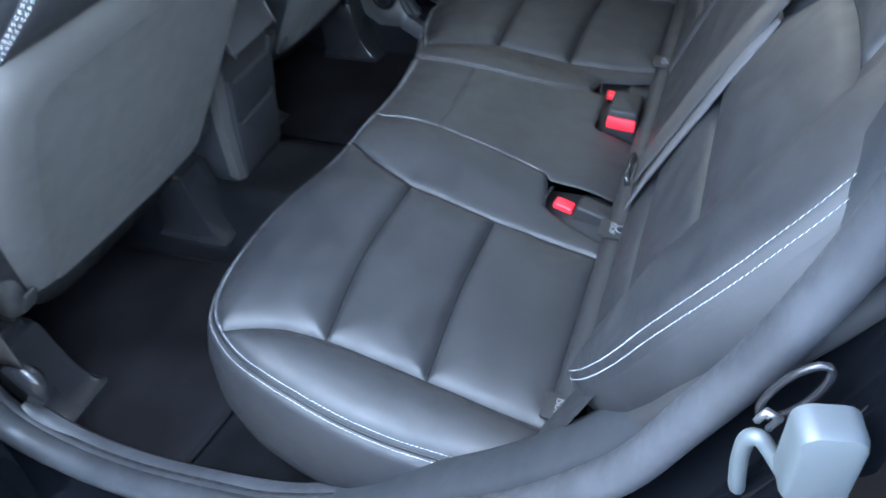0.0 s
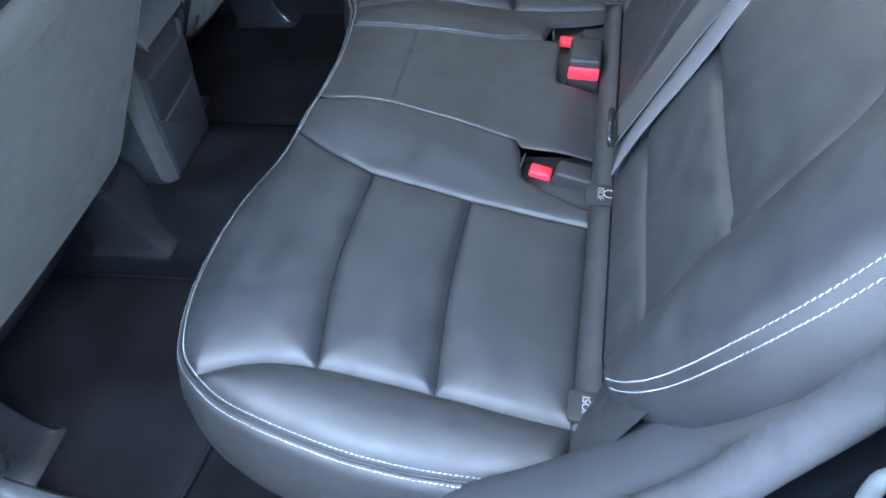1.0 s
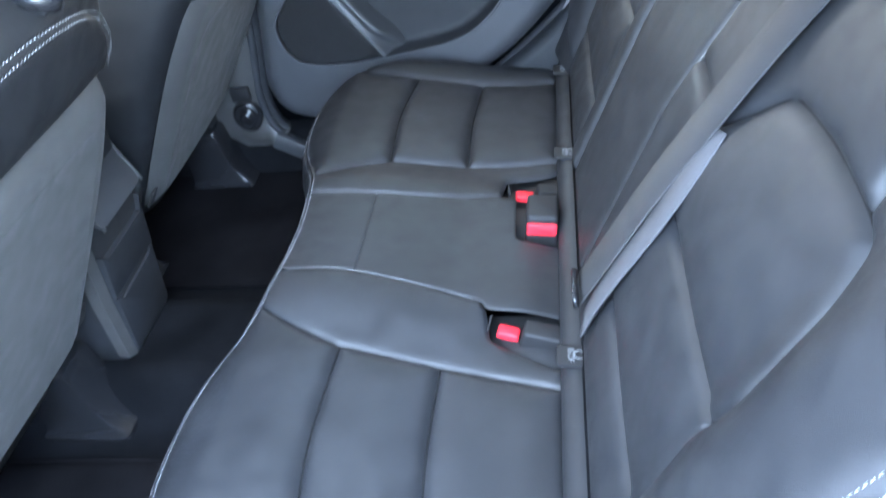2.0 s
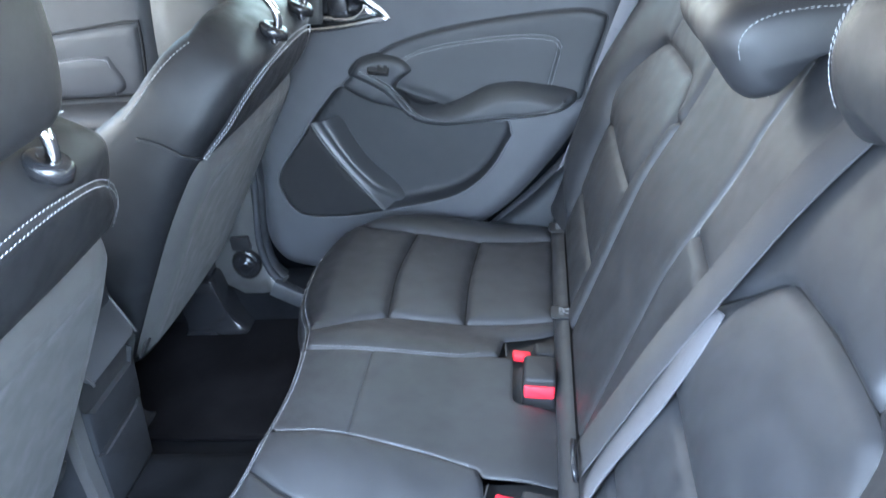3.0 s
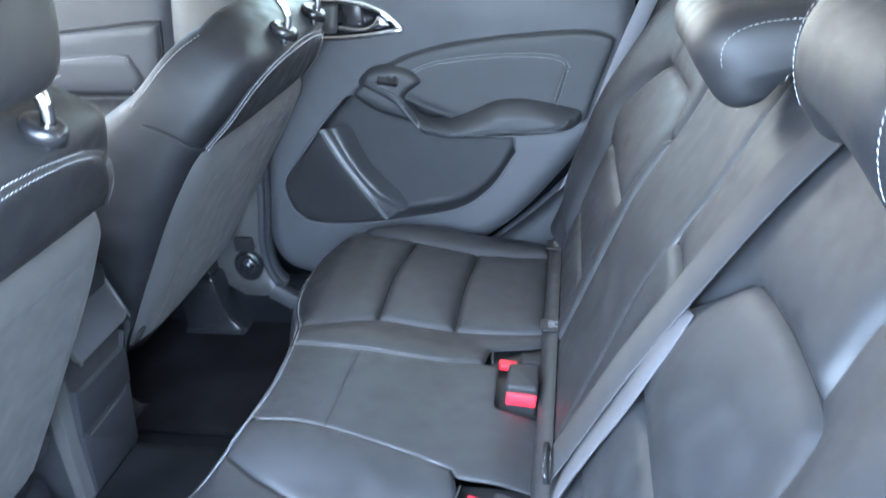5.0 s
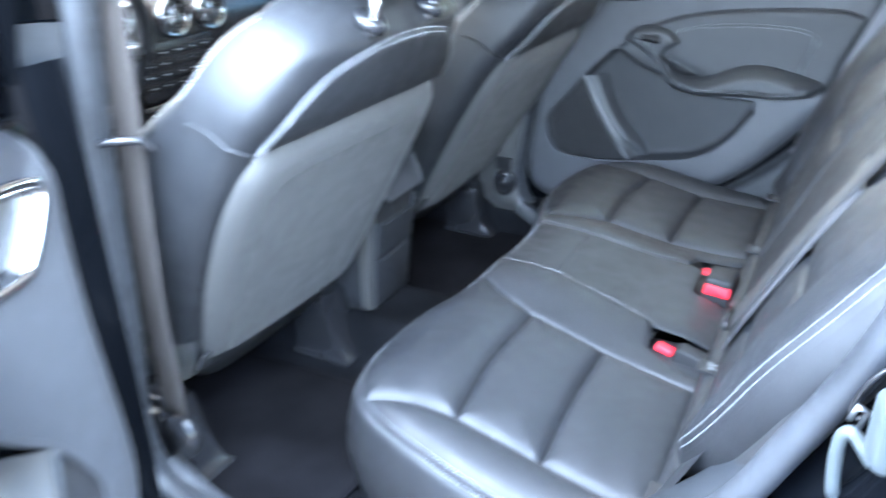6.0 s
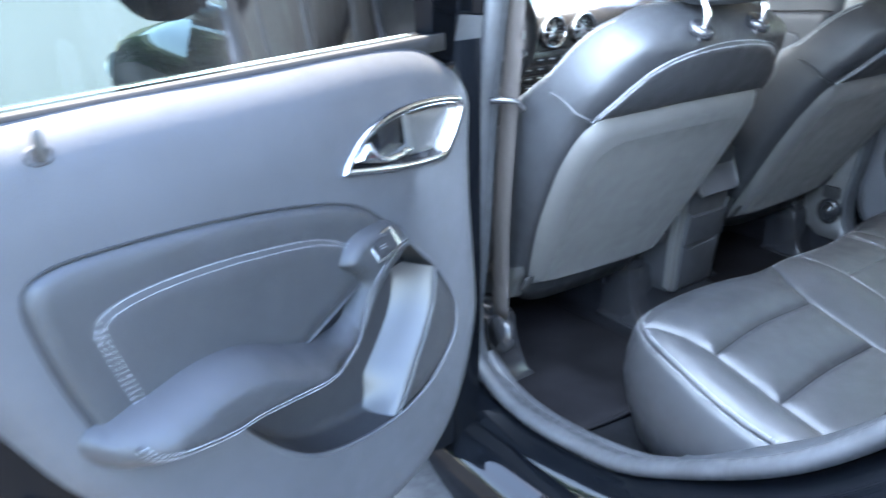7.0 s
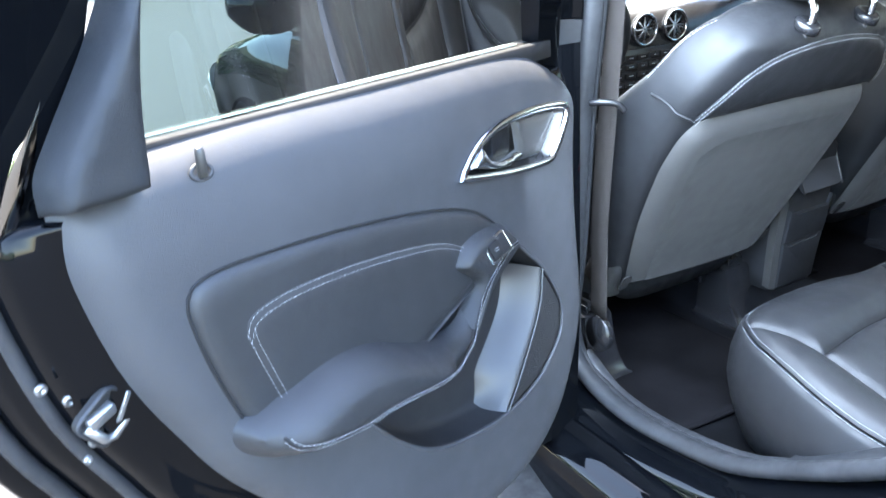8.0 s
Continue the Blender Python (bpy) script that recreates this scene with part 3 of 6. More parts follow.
def build_buckle(x, y, z, yaw, pitch, upright=False):
    m = pose(x, y, z, 0, pitch, yaw)
    t = thing("seat_belt_buckle", "black seat belt buckle with a red release button", "seat belt buckle", m, "rear seat buckles", local=True)
    if upright:
        crisp(part("housing", block(Matrix.Translation((0, 0, -0.03)), 0.048, 0.060, 0.052, 0.006, 0.97), BUCKLE, t), 50)
        crisp(part("release_button", slab(Matrix.Translation((0, -0.0275, 0.000)) @ pose(0, 0, 0, 84, 0, 0), rounded(0.044, 0.019, 0.003), 0.006, 0.002), RED, t, "red release button"), 50)
        part("button_edge", slab(Matrix.Translation((0, -0.0302, 0.0145)) @ pose(0, 0, 0, 80, 0, 0), rounded(0.043, 0.0014, 0.0006), 0.0012, 0.0004), DARK, t, "dark tongue slot")
    else:
        crisp(part("housing", block(Matrix.Translation((0.034, 0, -0.018)), 0.056, 0.030, 0.024, 0.005, 0.96), BUCKLE, t), 50)
        crisp(part("release_button", slab(Matrix.Translation((-0.011, 0, -0.018)), rounded(0.029, 0.018, 0.003), 0.009, 0.003), RED, t, "red release button"), 50)
        part("button_edge", slab(Matrix.Translation((-0.0365, 0, -0.004)) @ pose(0, 0, 0, 0, -80, 0), rounded(0.006, 0.026, 0.001), 0.002, 0.0008), DARK, t, "dark tongue slot")


build_buckle(-0.070, -0.153, 0.612, -8, 12)
build_buckle(-0.055, 0.150, 0.612, 6, 12)
build_buckle(-0.040, 0.064, 0.624, 0, 6, True)

# bight roll between cushion and backrest
BACK_UP, BACK_N, BACK_0 = Vector((0.40, 0, 0.917)), Vector((-0.917, 0, 0.40)), Vector((0.02, 0, 0.66))


def back_place(y, s, h):
    lift = 0.034 * smooth(0.46, 0.565, abs(y)) * smooth(0.62, 0.35, s)
    sag = -0.022 * smooth(0.22, 0.42, s) - 0.014 * smooth(0.40, 0.54, s)
    return BACK_0 + BACK_UP * s + BACK_N * (h + lift + sag) + Vector((0, y, 0))


# the right-hand shoulder panel reaches the split of the backrest
HEXA_FAR = [(-0.212, 0.207), (-0.212, 0.207), (-0.36, 0.202), (-0.490, 0.205), (-0.490, 0.205), (-0.508, 0.240), (-0.512, 0.272), (-0.490, 0.335), (-0.462, 0.368), (-0.430, 0.378), (-0.36, 0.382), (-0.282, 0.384), (-0.240, 0.382), (-0.214, 0.362), (-0.198, 0.330), (-0.200, 0.290)]


def build_backrest():
    t = BENCH
    part("bight_roll", sweep([(0.004, y, 0.610) for y in np.linspace(-0.56, 0.56, 40)], circle(0.021, 14, 0.95)), LEATHER_SMOOTH, t)
    for s in (-1, 1):
        def flip(line):
            return [(-s * q[0], q[1]) for q in line]

        low = [(-0.205, -0.020), (-0.478, -0.020), (-0.482, 0.0), (-0.484, 0.066), (-0.36, 0.063), (-0.207, 0.066)]
        part("back_panel", pad(flip(low), back_place, 0.004, 0.012, 0.009, -0.003, 2.0, (), 0.006), LEATHER, t)
        mid = spline([(-0.207, 0.066), (-0.207, 0.066), (-0.36, 0.063), (-0.484, 0.066), (-0.484, 0.066), (-0.492, 0.14), (-0.490, 0.205), (-0.490, 0.205), (-0.36, 0.202), (-0.212, 0.207), (-0.212, 0.207)], 6, True)
        part("back_panel", pad(flip(mid), back_place, 0.004, 0.012, 0.009, -0.003, 2.0, (), 0.007), LEATHER, t)
        bol = [(-0.480, -0.004), (-0.482, 0.010), (-0.484, 0.066), (-0.492, 0.14), (-0.490, 0.205), (-0.508, 0.240), (-0.514, 0.272), (-0.494, 0.335), (-0.468, 0.368), (-0.440, 0.378), (-0.43, 0.44), (-0.44, 0.535)]
        hexa = spline([(-0.212, 0.207), (-0.212, 0.207), (-0.36, 0.202), (-0.490, 0.205), (-0.490, 0.205), (-0.508, 0.240), (-0.514, 0.272), (-0.494, 0.335), (-0.468, 0.368), (-0.440, 0.378), (-0.36, 0.380), (-0.282, 0.372), (-0.262, 0.360), (-0.235, 0.328), (-0.200, 0.290), (-0.200, 0.290)], 6, True)
        if s > 0:
            hexa = spline(HEXA_FAR, 6, True)
        for line, ring in ((hexa, True), (low[3:], False), (bol[:5], False)):
            part("seam", tube([back_place(*q, -0.0018) for q in flip(resample(line, 0.012, ring))], 0.0013, 6, closed=ring), SEAM, t)
        part("shoulder_panel", pad(flip(hexa), back_place, 0.005, 0.014, 0.009, -0.003, 2.0, (), 0.007), LEATHER, t)
        edge = spline([(-0.52, 0.535), (-0.595, 0.49), (-0.634, 0.42), (-0.642, 0.34), (-0.637, 0.26), (-0.621, 0.19), (-0.598, 0.13), (-0.571, 0.083), (-0.538, 0.044), (-0.505, 0.010)], 8)
        part("outer_bolster", pad(flip(bol + list(edge)), back_place, 0.007, 0.020, 0.010, -0.003, 2.2, (), 0.006), LEATHER, t)
        if s < 0:
            head = [(-0.43, 0.44), (-0.440, 0.378), (-0.36, 0.380), (-0.282, 0.372), (-0.262, 0.360), (-0.235, 0.328), (-0.200, 0.290), (-0.073, 0.30), (-0.058, 0.535), (-0.44, 0.535)]
            inn = [(-0.205, -0.020), (-0.207, 0.066), (-0.212, 0.207), (-0.200, 0.290), (-0.073, 0.30), (-0.093, -0.020)]
        else:
            head = [(-0.43, 0.44), (-0.430, 0.378), (-0.36, 0.382), (-0.282, 0.384), (-0.240, 0.382), (-0.214, 0.362), (-0.198, 0.330), (-0.178, 0.335), (-0.190, 0.535), (-0.44, 0.535)]
            inn = [(-0.205, -0.020), (-0.207, 0.066), (-0.212, 0.207), (-0.200, 0.290), (-0.198, 0.330), (-0.178, 0.335), (-0.153, -0.020)]
        part("upper_panel", pad(flip(head), back_place, 0.006, 0.014, 0.012, -0.003, 2.0, (), 0.004), LEATHER_SMOOTH, t)
        part("inner_bolster", pad(flip(inn), back_place, 0.008, 0.010, 0.008, -0.004, 2.0), LEATHER_SMOOTH, t)
        rows = [np.array([q for q in resample(edge, 0.004) if q[1] > 0.070]) + np.array((d, 0.2 * d)) for d in (0.0045, 0.0110)]
        for row, h in zip(rows, (0.0024, 0.0076)):
            part("stitching", stitches([np.array(back_place(*q, h)) for q in flip(row)], tuple(BACK_N), 0.0036, 0.0014, 0.00034), THREAD, t)
        side = resample(edge, 0.015)
        rings = []
        for out, h in ((0.0, -0.003), (0.010, -0.012), (0.016, -0.035), (0.014, -0.07), (0.0, -0.12)):
            rings.append([back_place(*q, h) for q in flip([(q[0] - out, q[1]) for q in side])])
        part("side_panel", loft(rings, False), LEATHER_SMOOTH, t, "plain leather side of the backrest")
        # added dark roll that stands for the shadow between bolster and trim
        part("welt_and_gap_shade", tube([back_place(*q, -0.040) for q in flip([(q[0] - 0.017, q[1]) for q in side])], 0.0120, 8), DARK, t)
    part("backing", loft([[back_place(y, q, -0.0085) for y in np.linspace(-0.60, 0.60, 49)] for q in np.linspace(-0.03, 0.50, 24)], False), LEATHER_SMOOTH, t)
    centre = [(-0.089, -0.020), (-0.053, 0.535), (0.187, 0.535), (0.150, -0.020)]
    part("centre_panel", pad(centre, back_place, 0.004, 0.008, 0.014, -0.006), LEATHER_SMOOTH, t)
    part("split_edge", tube([back_place(-0.0905 + 0.065 * s, s, 0.001) for s in np.linspace(-0.07, 0.53, 20)], 0.0016, 6), HARD, t)
    rear = []
    for h, top in ((-0.03, 0.53), (-0.13, 0.50)):
        rear.append([back_place(y, s, h) for y, s in rounded_loop(0.55, -0.08, top)])
    part("shell", loft(rear, True, True), CARPET, t, "black carpeted rear of the backrest")


def rounded_loop(w, a, b):
    return [(-w, a), (-w, b - 0.06), (-w + 0.02, b - 0.02), (-w + 0.07, b), (w - 0.07, b), (w - 0.02, b - 0.02), (w, b - 0.06), (w, a)]


build_backrest()


def build_rear_headrest(yc, width, lift, label, back=0.0, tall=1.0, hollow=0.030):
    """A saddle headrest whose front lip hangs over the top of the backrest."""
    t = thing("rear_headrest", label, "headrest", Matrix.Translation((0.2, yc, 1.1)), "rear headrests")
    prof = spline([(0.160, 1.098), (0.140, 1.125), (0.131, 1.165), (0.140, 1.200), (0.170, 1.222), (0.23, 1.230), (0.30, 1.222), (0.318, 1.19), (0.30, 1.155), (0.262, 1.148), (0.226, 1.137), (0.205, 1.115), (0.187, 1.097)], 5, True)
    prof = [np.array((q[0] + back, (q[1] if q[1] < 1.15 else 1.15 + (q[1] - 1.15) * tall) + lift)) for q in prof]
    c = np.mean(prof, axis=0)
    rings = []
    for u in np.linspace(-1, 1, 25):
        k = 1 - 0.42 * abs(u) ** 7
        arch = hollow * (1 - smooth(0.05, 0.92, abs(u)))
        rings.append([(c[0] + (q[0] - c[0]) * k, yc + u * width / 2, c[1] + (q[1] - c[1]) * k + arch * smooth(1.150 + lift, 1.110 + lift, q[1])) for q in prof])
    part("cushion", loft(rings, True, True), LEATHER, t)

    def skin(u, c1):
        """A point of the cover: u across, c1 along the profile's corners."""
        i = c1 * 5 % len(prof)
        a, b = prof[int(i)], prof[(int(i) + 1) % len(prof)]
        q = a + (b - a) * (i - int(i))
        k = (1 - 0.42 * abs(u) ** 7) * 1.016
        arch = hollow * (1 - smooth(0.05, 0.92, abs(u)))
        return np.array((c[0] + (q[0] - c[0]) * k, yc + u * width / 2, c[1] + (q[1] - c[1]) * k + arch * smooth(1.150 + lift, 1.110 + lift, q[1])))

    def sewn(line):
        part("stitching", stitches(resample([skin(*q) for q in line], 0.003), lambda p: (p[0] - c[0], 0, p[2] - c[1]), 0.0038, 0.0015, 0.0006 if hollow > 0.04 else 0.0005), THREAD, t)

    if hollow > 0.04:
        for row in (12.0, 12.5):
            sewn([(u, row) for u in np.linspace(-0.84, 0.84, 40)])
        for u in (-0.955, 0.955):
            sewn([(u, q) for q in np.linspace(1.5, 6.5, 30)])
    else:
        for u in (-0.80, 0.80):
            for du in (-0.035, 0.035):
                sewn([(u + du, q) for q in np.linspace(1, 7, 40)])
    for d in (-0.06, 0.06):
        part("post", tube([(0.245, yc + d, 1.05), (0.245, yc + d, 1.17 + lift)], 0.006, 10), CHROME, t, "chrome headrest post")


build_rear_headrest(0.02, 0.25, -0.018, "black leather centre headrest pushed down with double stitching", 0.014, 0.68, 0.048)
build_rear_headrest(-0.375, 0.23, 0.02, "black leather rear outer headrest with double stitching", 0.050)
build_rear_headrest(0.385, 0.25, 0.02, "black leather rear outer headrest with double stitching", 0.058)


def build_isofix(y):
    t = thing("isofix_tag", "small black anchor tag with white print in the seat gap", "seat tag", Matrix.Translation((0, y, 0.6)), "anchor tags")
    m = Matrix.Translation((-0.003, y, 0.6295)) @ pose(0, 0, 0, 0, 6, 0)
    crisp(part("tag", slab(m, rounded(0.036, 0.034, 0.004), 0.004, 0.001), BUCKLE, t), 40)
    cv = bpy.data.curves.new("lettering", "FONT")
    cv.body, cv.size, cv.align_x = "ISOF", 0.011, "CENTER"
    cv.extrude = 0.0002
    cv.materials.append(WHITEPRINT)
    o = new("lettering", cv)
    o.parent = t
    o.matrix_basis = t.matrix_world.inverted() @ m @ pose(-0.005, 0, 0.0045, 0, 0, -90)
    ring = [m @ Vector((0.009 + 0.0065 * math.cos(a), 0.001 + 0.0065 * math.sin(a), 0.0046)) for a in np.linspace(0.5, 5.2, 22)]
    part("print_ring", tube(ring, 0.0008, 5, (0.5, 0, 0.85)), WHITEPRINT, t)
    part("guide", loft([[(x, y + d, z) for d in (-0.026, -0.018, 0, 0.018, 0.026)] for x, z in ((0.010, 0.632), (0.022, 0.650), (0.028, 0.632))], False), GLOSSPLASTIC, t)


for y in (-0.514, -0.222, 0.222, 0.514):
    build_isofix(y)


# ---- rear doors ----
HINGE = Vector((-0.664, -0.818, 0))
OPEN = -70.0
CARD = [(0.066, 1.152), (0.066, 1.152), (-0.06, 1.154), (-0.20, 1.152), (-0.44, 1.150), (-0.520, 1.128), (-0.566, 1.085), (-0.568, 0.99), (-0.572, 0.80), (-0.556, 0.72), (-0.500, 0.62), (-0.43, 0.566), (-0.35, 0.550), (-0.283, 0.558), (-0.171, 0.602), (-0.08, 0.676), (0.036, 0.808), (0.088, 0.90), (0.122, 0.981), (0.142, 1.075), (0.144, 1.130), (0.144, 1.130)]
CARD_FAR = CARD[:7] + [(-0.568, 0.99), (-0.572, 0.84), (-0.576, 0.72), (-0.588, 0.59), (-0.566, 0.515), (-0.505, 0.486), (-0.44, 0.486), (-0.36, 0.497), (-0.270, 0.525), (-0.155, 0.587), (-0.062, 0.661), (0.054, 0.795), (0.106, 0.890), (0.135, 0.978)] + CARD[19:]
INSERT = [(0.064, 1.030), (0.048, 1.042), (0.0, 1.044), (-0.116, 1.034), (-0.22, 1.018), (-0.30, 0.998), (-0.35, 0.972), (-0.385, 0.936), (-0.385, 0.936), (-0.33, 0.87), (-0.25, 0.84), (-0.12, 0.83), (0.020, 0.860), (0.020, 0.860), (0.036, 0.90), (0.054, 0.955), (0.065, 1.005)]
QUILT = [(0.022, 0.980), (0.008, 0.999), (-0.042, 1.005), (-0.131, 0.999), (-0.237, 0.981), (-0.293, 0.956), (-0.314, 0.942), (-0.314, 0.942), (-0.309, 0.900), (-0.309, 0.900), (-0.205, 0.862), (-0.205, 0.862), (-0.06, 0.87), (-0.004, 0.890), (-0.004, 0.890), (0.012, 0.940)]
ARM = [(0.049, 0.888), (0.041, 0.897), (0.018, 0.902), (-0.047, 0.914), (-0.09, 0.915), (-0.13, 0.907), (-0.165, 0.890), (-0.200, 0.874), (-0.245, 0.859), (-0.277, 0.865), (-0.300, 0.887), (-0.303, 0.903), (-0.272, 0.934), (-0.276, 0.950), (-0.310, 0.966), (-0.352, 0.965), (-0.386, 0.950), (-0.404, 0.922), (-0.368, 0.905), (-0.329, 0.880), (-0.283, 0.829), (-0.240, 0.817), (-0.200, 0.8145), (-0.104, 0.826), (-0.062, 0.827), (0.013, 0.842), (0.036, 0.857), (0.047, 0.873)]
# the hollow below the armrest, its rib (flush edge, sunk edge) and the loudspeaker cover in front of the rib
POCKET = [(-0.405, 0.918), (-0.440, 0.890), (-0.477, 0.852), (-0.508, 0.797), (-0.508, 0.765), (-0.492, 0.737), (-0.437, 0.702), (-0.360, 0.688), (-0.268, 0.700), (-0.203, 0.722), (-0.156, 0.759), (-0.115, 0.806), (-0.115, 0.806), (-0.120, 0.835), (-0.120, 0.835), (-0.205, 0.838), (-0.262, 0.850), (-0.315, 0.885), (-0.365, 0.909)]
POCKET_FAR = [(-0.425, 0.908), (-0.460, 0.880), (-0.503, 0.835), (-0.566, 0.759), (-0.592, 0.716), (-0.578, 0.660), (-0.540, 0.629), (-0.444, 0.624), (-0.341, 0.636), (-0.216, 0.658), (-0.140, 0.707), (-0.086, 0.782), (-0.086, 0.782), (-0.090, 0.815), (-0.090, 0.815), (-0.200, 0.818), (-0.262, 0.835), (-0.315, 0.872), (-0.375, 0.898)]
RIB, RIB_SUNK = [(-0.470, 0.860), (-0.452, 0.803), (-0.396, 0.731), (-0.358, 0.690)], [(-0.436, 0.872), (-0.412, 0.808), (-0.352, 0.748), (-0.302, 0.698)]
RIB_FAR, RIB_SUNK_FAR = [(-0.500, 0.836), (-0.448, 0.742), (-0.384, 0.652), (-0.372, 0.634)], [(-0.456, 0.840), (-0.406, 0.738), (-0.335, 0.662), (-0.318, 0.640)]
GRILL = [(-0.472, 0.856), (-0.472, 0.856), (-0.506, 0.797), (-0.506, 0.765), (-0.490, 0.739), (-0.436, 0.704), (-0.362, 0.690), (-0.362, 0.690), (-0.398, 0.731), (-0.454, 0.803)]
GRILL_FAR = [(-0.502, 0.832), (-0.502, 0.832), (-0.564, 0.759), (-0.589, 0.716), (-0.576, 0.662), (-0.539, 0.631), (-0.444, 0.626), (-0.376, 0.634), (-0.376, 0.634), (-0.388, 0.652), (-0.452, 0.742)]
INSERT_FAR = [(0.105, 0.990), (0.094, 1.010), (0.032, 1.021), (-0.150, 1.012), (-0.274, 0.992), (-0.358, 0.958), (-0.423, 0.909), (-0.423, 0.909), (-0.360, 0.870), (-0.250, 0.840), (-0.100, 0.820), (0.055, 0.850), (0.055, 0.850), (0.078, 0.914)]
BOWL = [(-0.303, 1.033), (-0.303, 1.033), (-0.325, 1.055), (-0.350, 1.070), (-0.394, 1.081), (-0.46, 1.084), (-0.524, 1.078), (-0.538, 1.066), (-0.525, 1.040), (-0.508, 1.019), (-0.488, 1.009), (-0.40, 1.016)]
HANDLE = [(-0.270, 0.930), (-0.272, 0.944), (-0.284, 0.956), (-0.302, 0.964), (-0.325, 0.967), (-0.352, 0.965), (-0.380, 0.953), (-0.404, 0.922), (-0.404, 0.922), (-0.368, 0.905), (-0.329, 0.880), (-0.300, 0.846), (-0.283, 0.829), (-0.262, 0.836), (-0.262, 0.836), (-0.276, 0.858), (-0.296, 0.885), (-0.303, 0.903)]
CUP = [(-0.205, 0.8605), (-0.205, 0.8605), (-0.308, 0.898), (-0.308, 0.898), (-0.316, 0.89), (-0.30, 0.872), (-0.27, 0.857), (-0.24, 0.853)]


def build_door(side, m, label):
    """A rear door in its shut place on that side; m swings it."""
    t = thing("door_1" if side < 0 else "door_2", label, "car door", m @ Matrix.Translation((-0.66, side * 0.70, 0.5)), kind="structure")
    FRAMES[t] = (m @ Matrix.Translation((-0.66, side * 0.70, 0.5))).inverted() @ m

    def place(x, z, w):
        lean = 0.020 * smooth(0.95, 0.60, z) - 0.014 * smooth(1.06, 1.16, z)
        return (x, side * (0.645 - w - lean), z + slope(x) * smooth(0.78, 0.88, z))

    def slope(x):
        """The shut door's lines fall a little towards the rear."""
        return -0.075 * (x + 0.30) if side > 0 else 0.0

    def unsloped(line):
        return [(x, z - slope(x) * smooth(0.78, 0.88, z)) for x, z in line]

    def at(x, z, w=0.0, tilt=0.0, turn=0.0):
        """A frame on the card: x forward-back, y up, z towards the cabin."""
        p = Vector(place(x, z, w))
        f = Matrix(((-side, 0, 0), (0, 0, -side), (0, 1, 0))).to_4x4()
        return Matrix.Translation(p) @ f @ pose(0, 0, 0, tilt, 0, turn)

    def spread(line):
        return [(x - (0.06 if side < 0 else 0.24) * max(0.0, -0.32 - x), z) for x, z in line]

    edge_line = CARD if side < 0 else CARD_FAR
    card, ins, arm, bowl = spline(spread(edge_line), 6, True), spline(INSERT if side < 0 else unsloped(INSERT_FAR), 6, True), spline(ARM, 6, True), spline(BOWL, 6, True)
    pocket, grill, quilt, cup = (spline(o, 6, True) for o in ((POCKET, GRILL, QUILT, CUP) if side < 0 else (unsloped(POCKET_FAR), unsloped(GRILL_FAR), QUILT, CUP)))
    inward = (0, -side, 0)
    part("door_card", pad(card, place, 0.0, 0.036, 0.013, -0.026, 2.4, [bowl, pocket, cup]), SOFT, t, "soft grey-black door card")
    insert = part("upper_insert", pad(ins, place, 0.0075, 0.012, 0.012, -0.003, 2, [cup]), VINYL, t, "black leather upper insert")
    part("groove", tube([place(q[0], q[1], 0.0006) for q in resample(ins, 0.01, True)], 0.0013, 6, closed=True), DARK, insert)
    part("quilted_panel", pad(quilt, lambda x, z, w: place(x, z, w + 0.006), 0.0045, 0.020, 0.010, 0.0, 2), VINYL, t)
    edge = resample(spline([q for q in QUILT[:7]], 8), 0.004)
    edge2 = resample(spline([(-0.004, 0.890), (0.012, 0.940), (0.022, 0.975), (0.020, 0.986)], 8), 0.004)
    for d in (0.004, 0.011):
        part("stitching", stitches([np.array(place(q[0] - d * 0.4, q[1] - d, 0.0092 + 0.1 * d)) for q in edge], inward, 0.0040, 0.0018, 0.00042), THREAD, t)
        part("stitching", stitches([np.array(place(q[0] - d, q[1], 0.0092 + 0.1 * d)) for q in edge2], inward, 0.0040, 0.0018, 0.00042), THREAD, t)

    def on_arm(x, z, w):
        """The pull handle at the front end is flatter than the elbow pad."""
        return place(x, z, w * (0.42 + 0.58 * smooth(-0.325, -0.175, x)) * (1 - 0.42 * smooth(-0.02, 0.062, x)))

    rest = part("armrest", pad(arm, on_arm, 0.056, 0.034, 0.007, -0.004, 2.4), VINYL, t, "padded black leather armrest")
    part("pull_handle", pad(spline(HANDLE, 6, True), place, 0.026, 0.016, 0.006, -0.004, 2.2), VINYL, t)
    low_line = resample(spline([(-0.378, 0.908), (-0.366, 0.905), (-0.329, 0.880), (-0.283, 0.829), (-0.240, 0.817), (-0.200, 0.8145), (-0.104, 0.826), (-0.062, 0.827), (0.010, 0.841), (0.034, 0.855), (0.045, 0.871)], 8), 0.005)
    n = np.gradient(low_line, axis=0)
    n = np.stack([n[:, 1], -n[:, 0]], 1) / np.linalg.norm(n, axis=1)[:, None]
    if n[len(n) // 2][1] < 0:
        n = -n

    def seam_at(q, a, d, w):
        x, z = q[0] + a[0] * d, q[1] + a[1] * d
        arm_w = w * (0.42 + 0.58 * smooth(-0.325, -0.175, x)) * (1 - 0.42 * smooth(-0.02, 0.062, x))
        flat_w = -0.004 + 0.030 * (1 - max(0.0, 1 - d / 0.016) ** 2.2) + 0.0006
        return place(x, z, max(arm_w, flat_w) if x < -0.27 else arm_w)

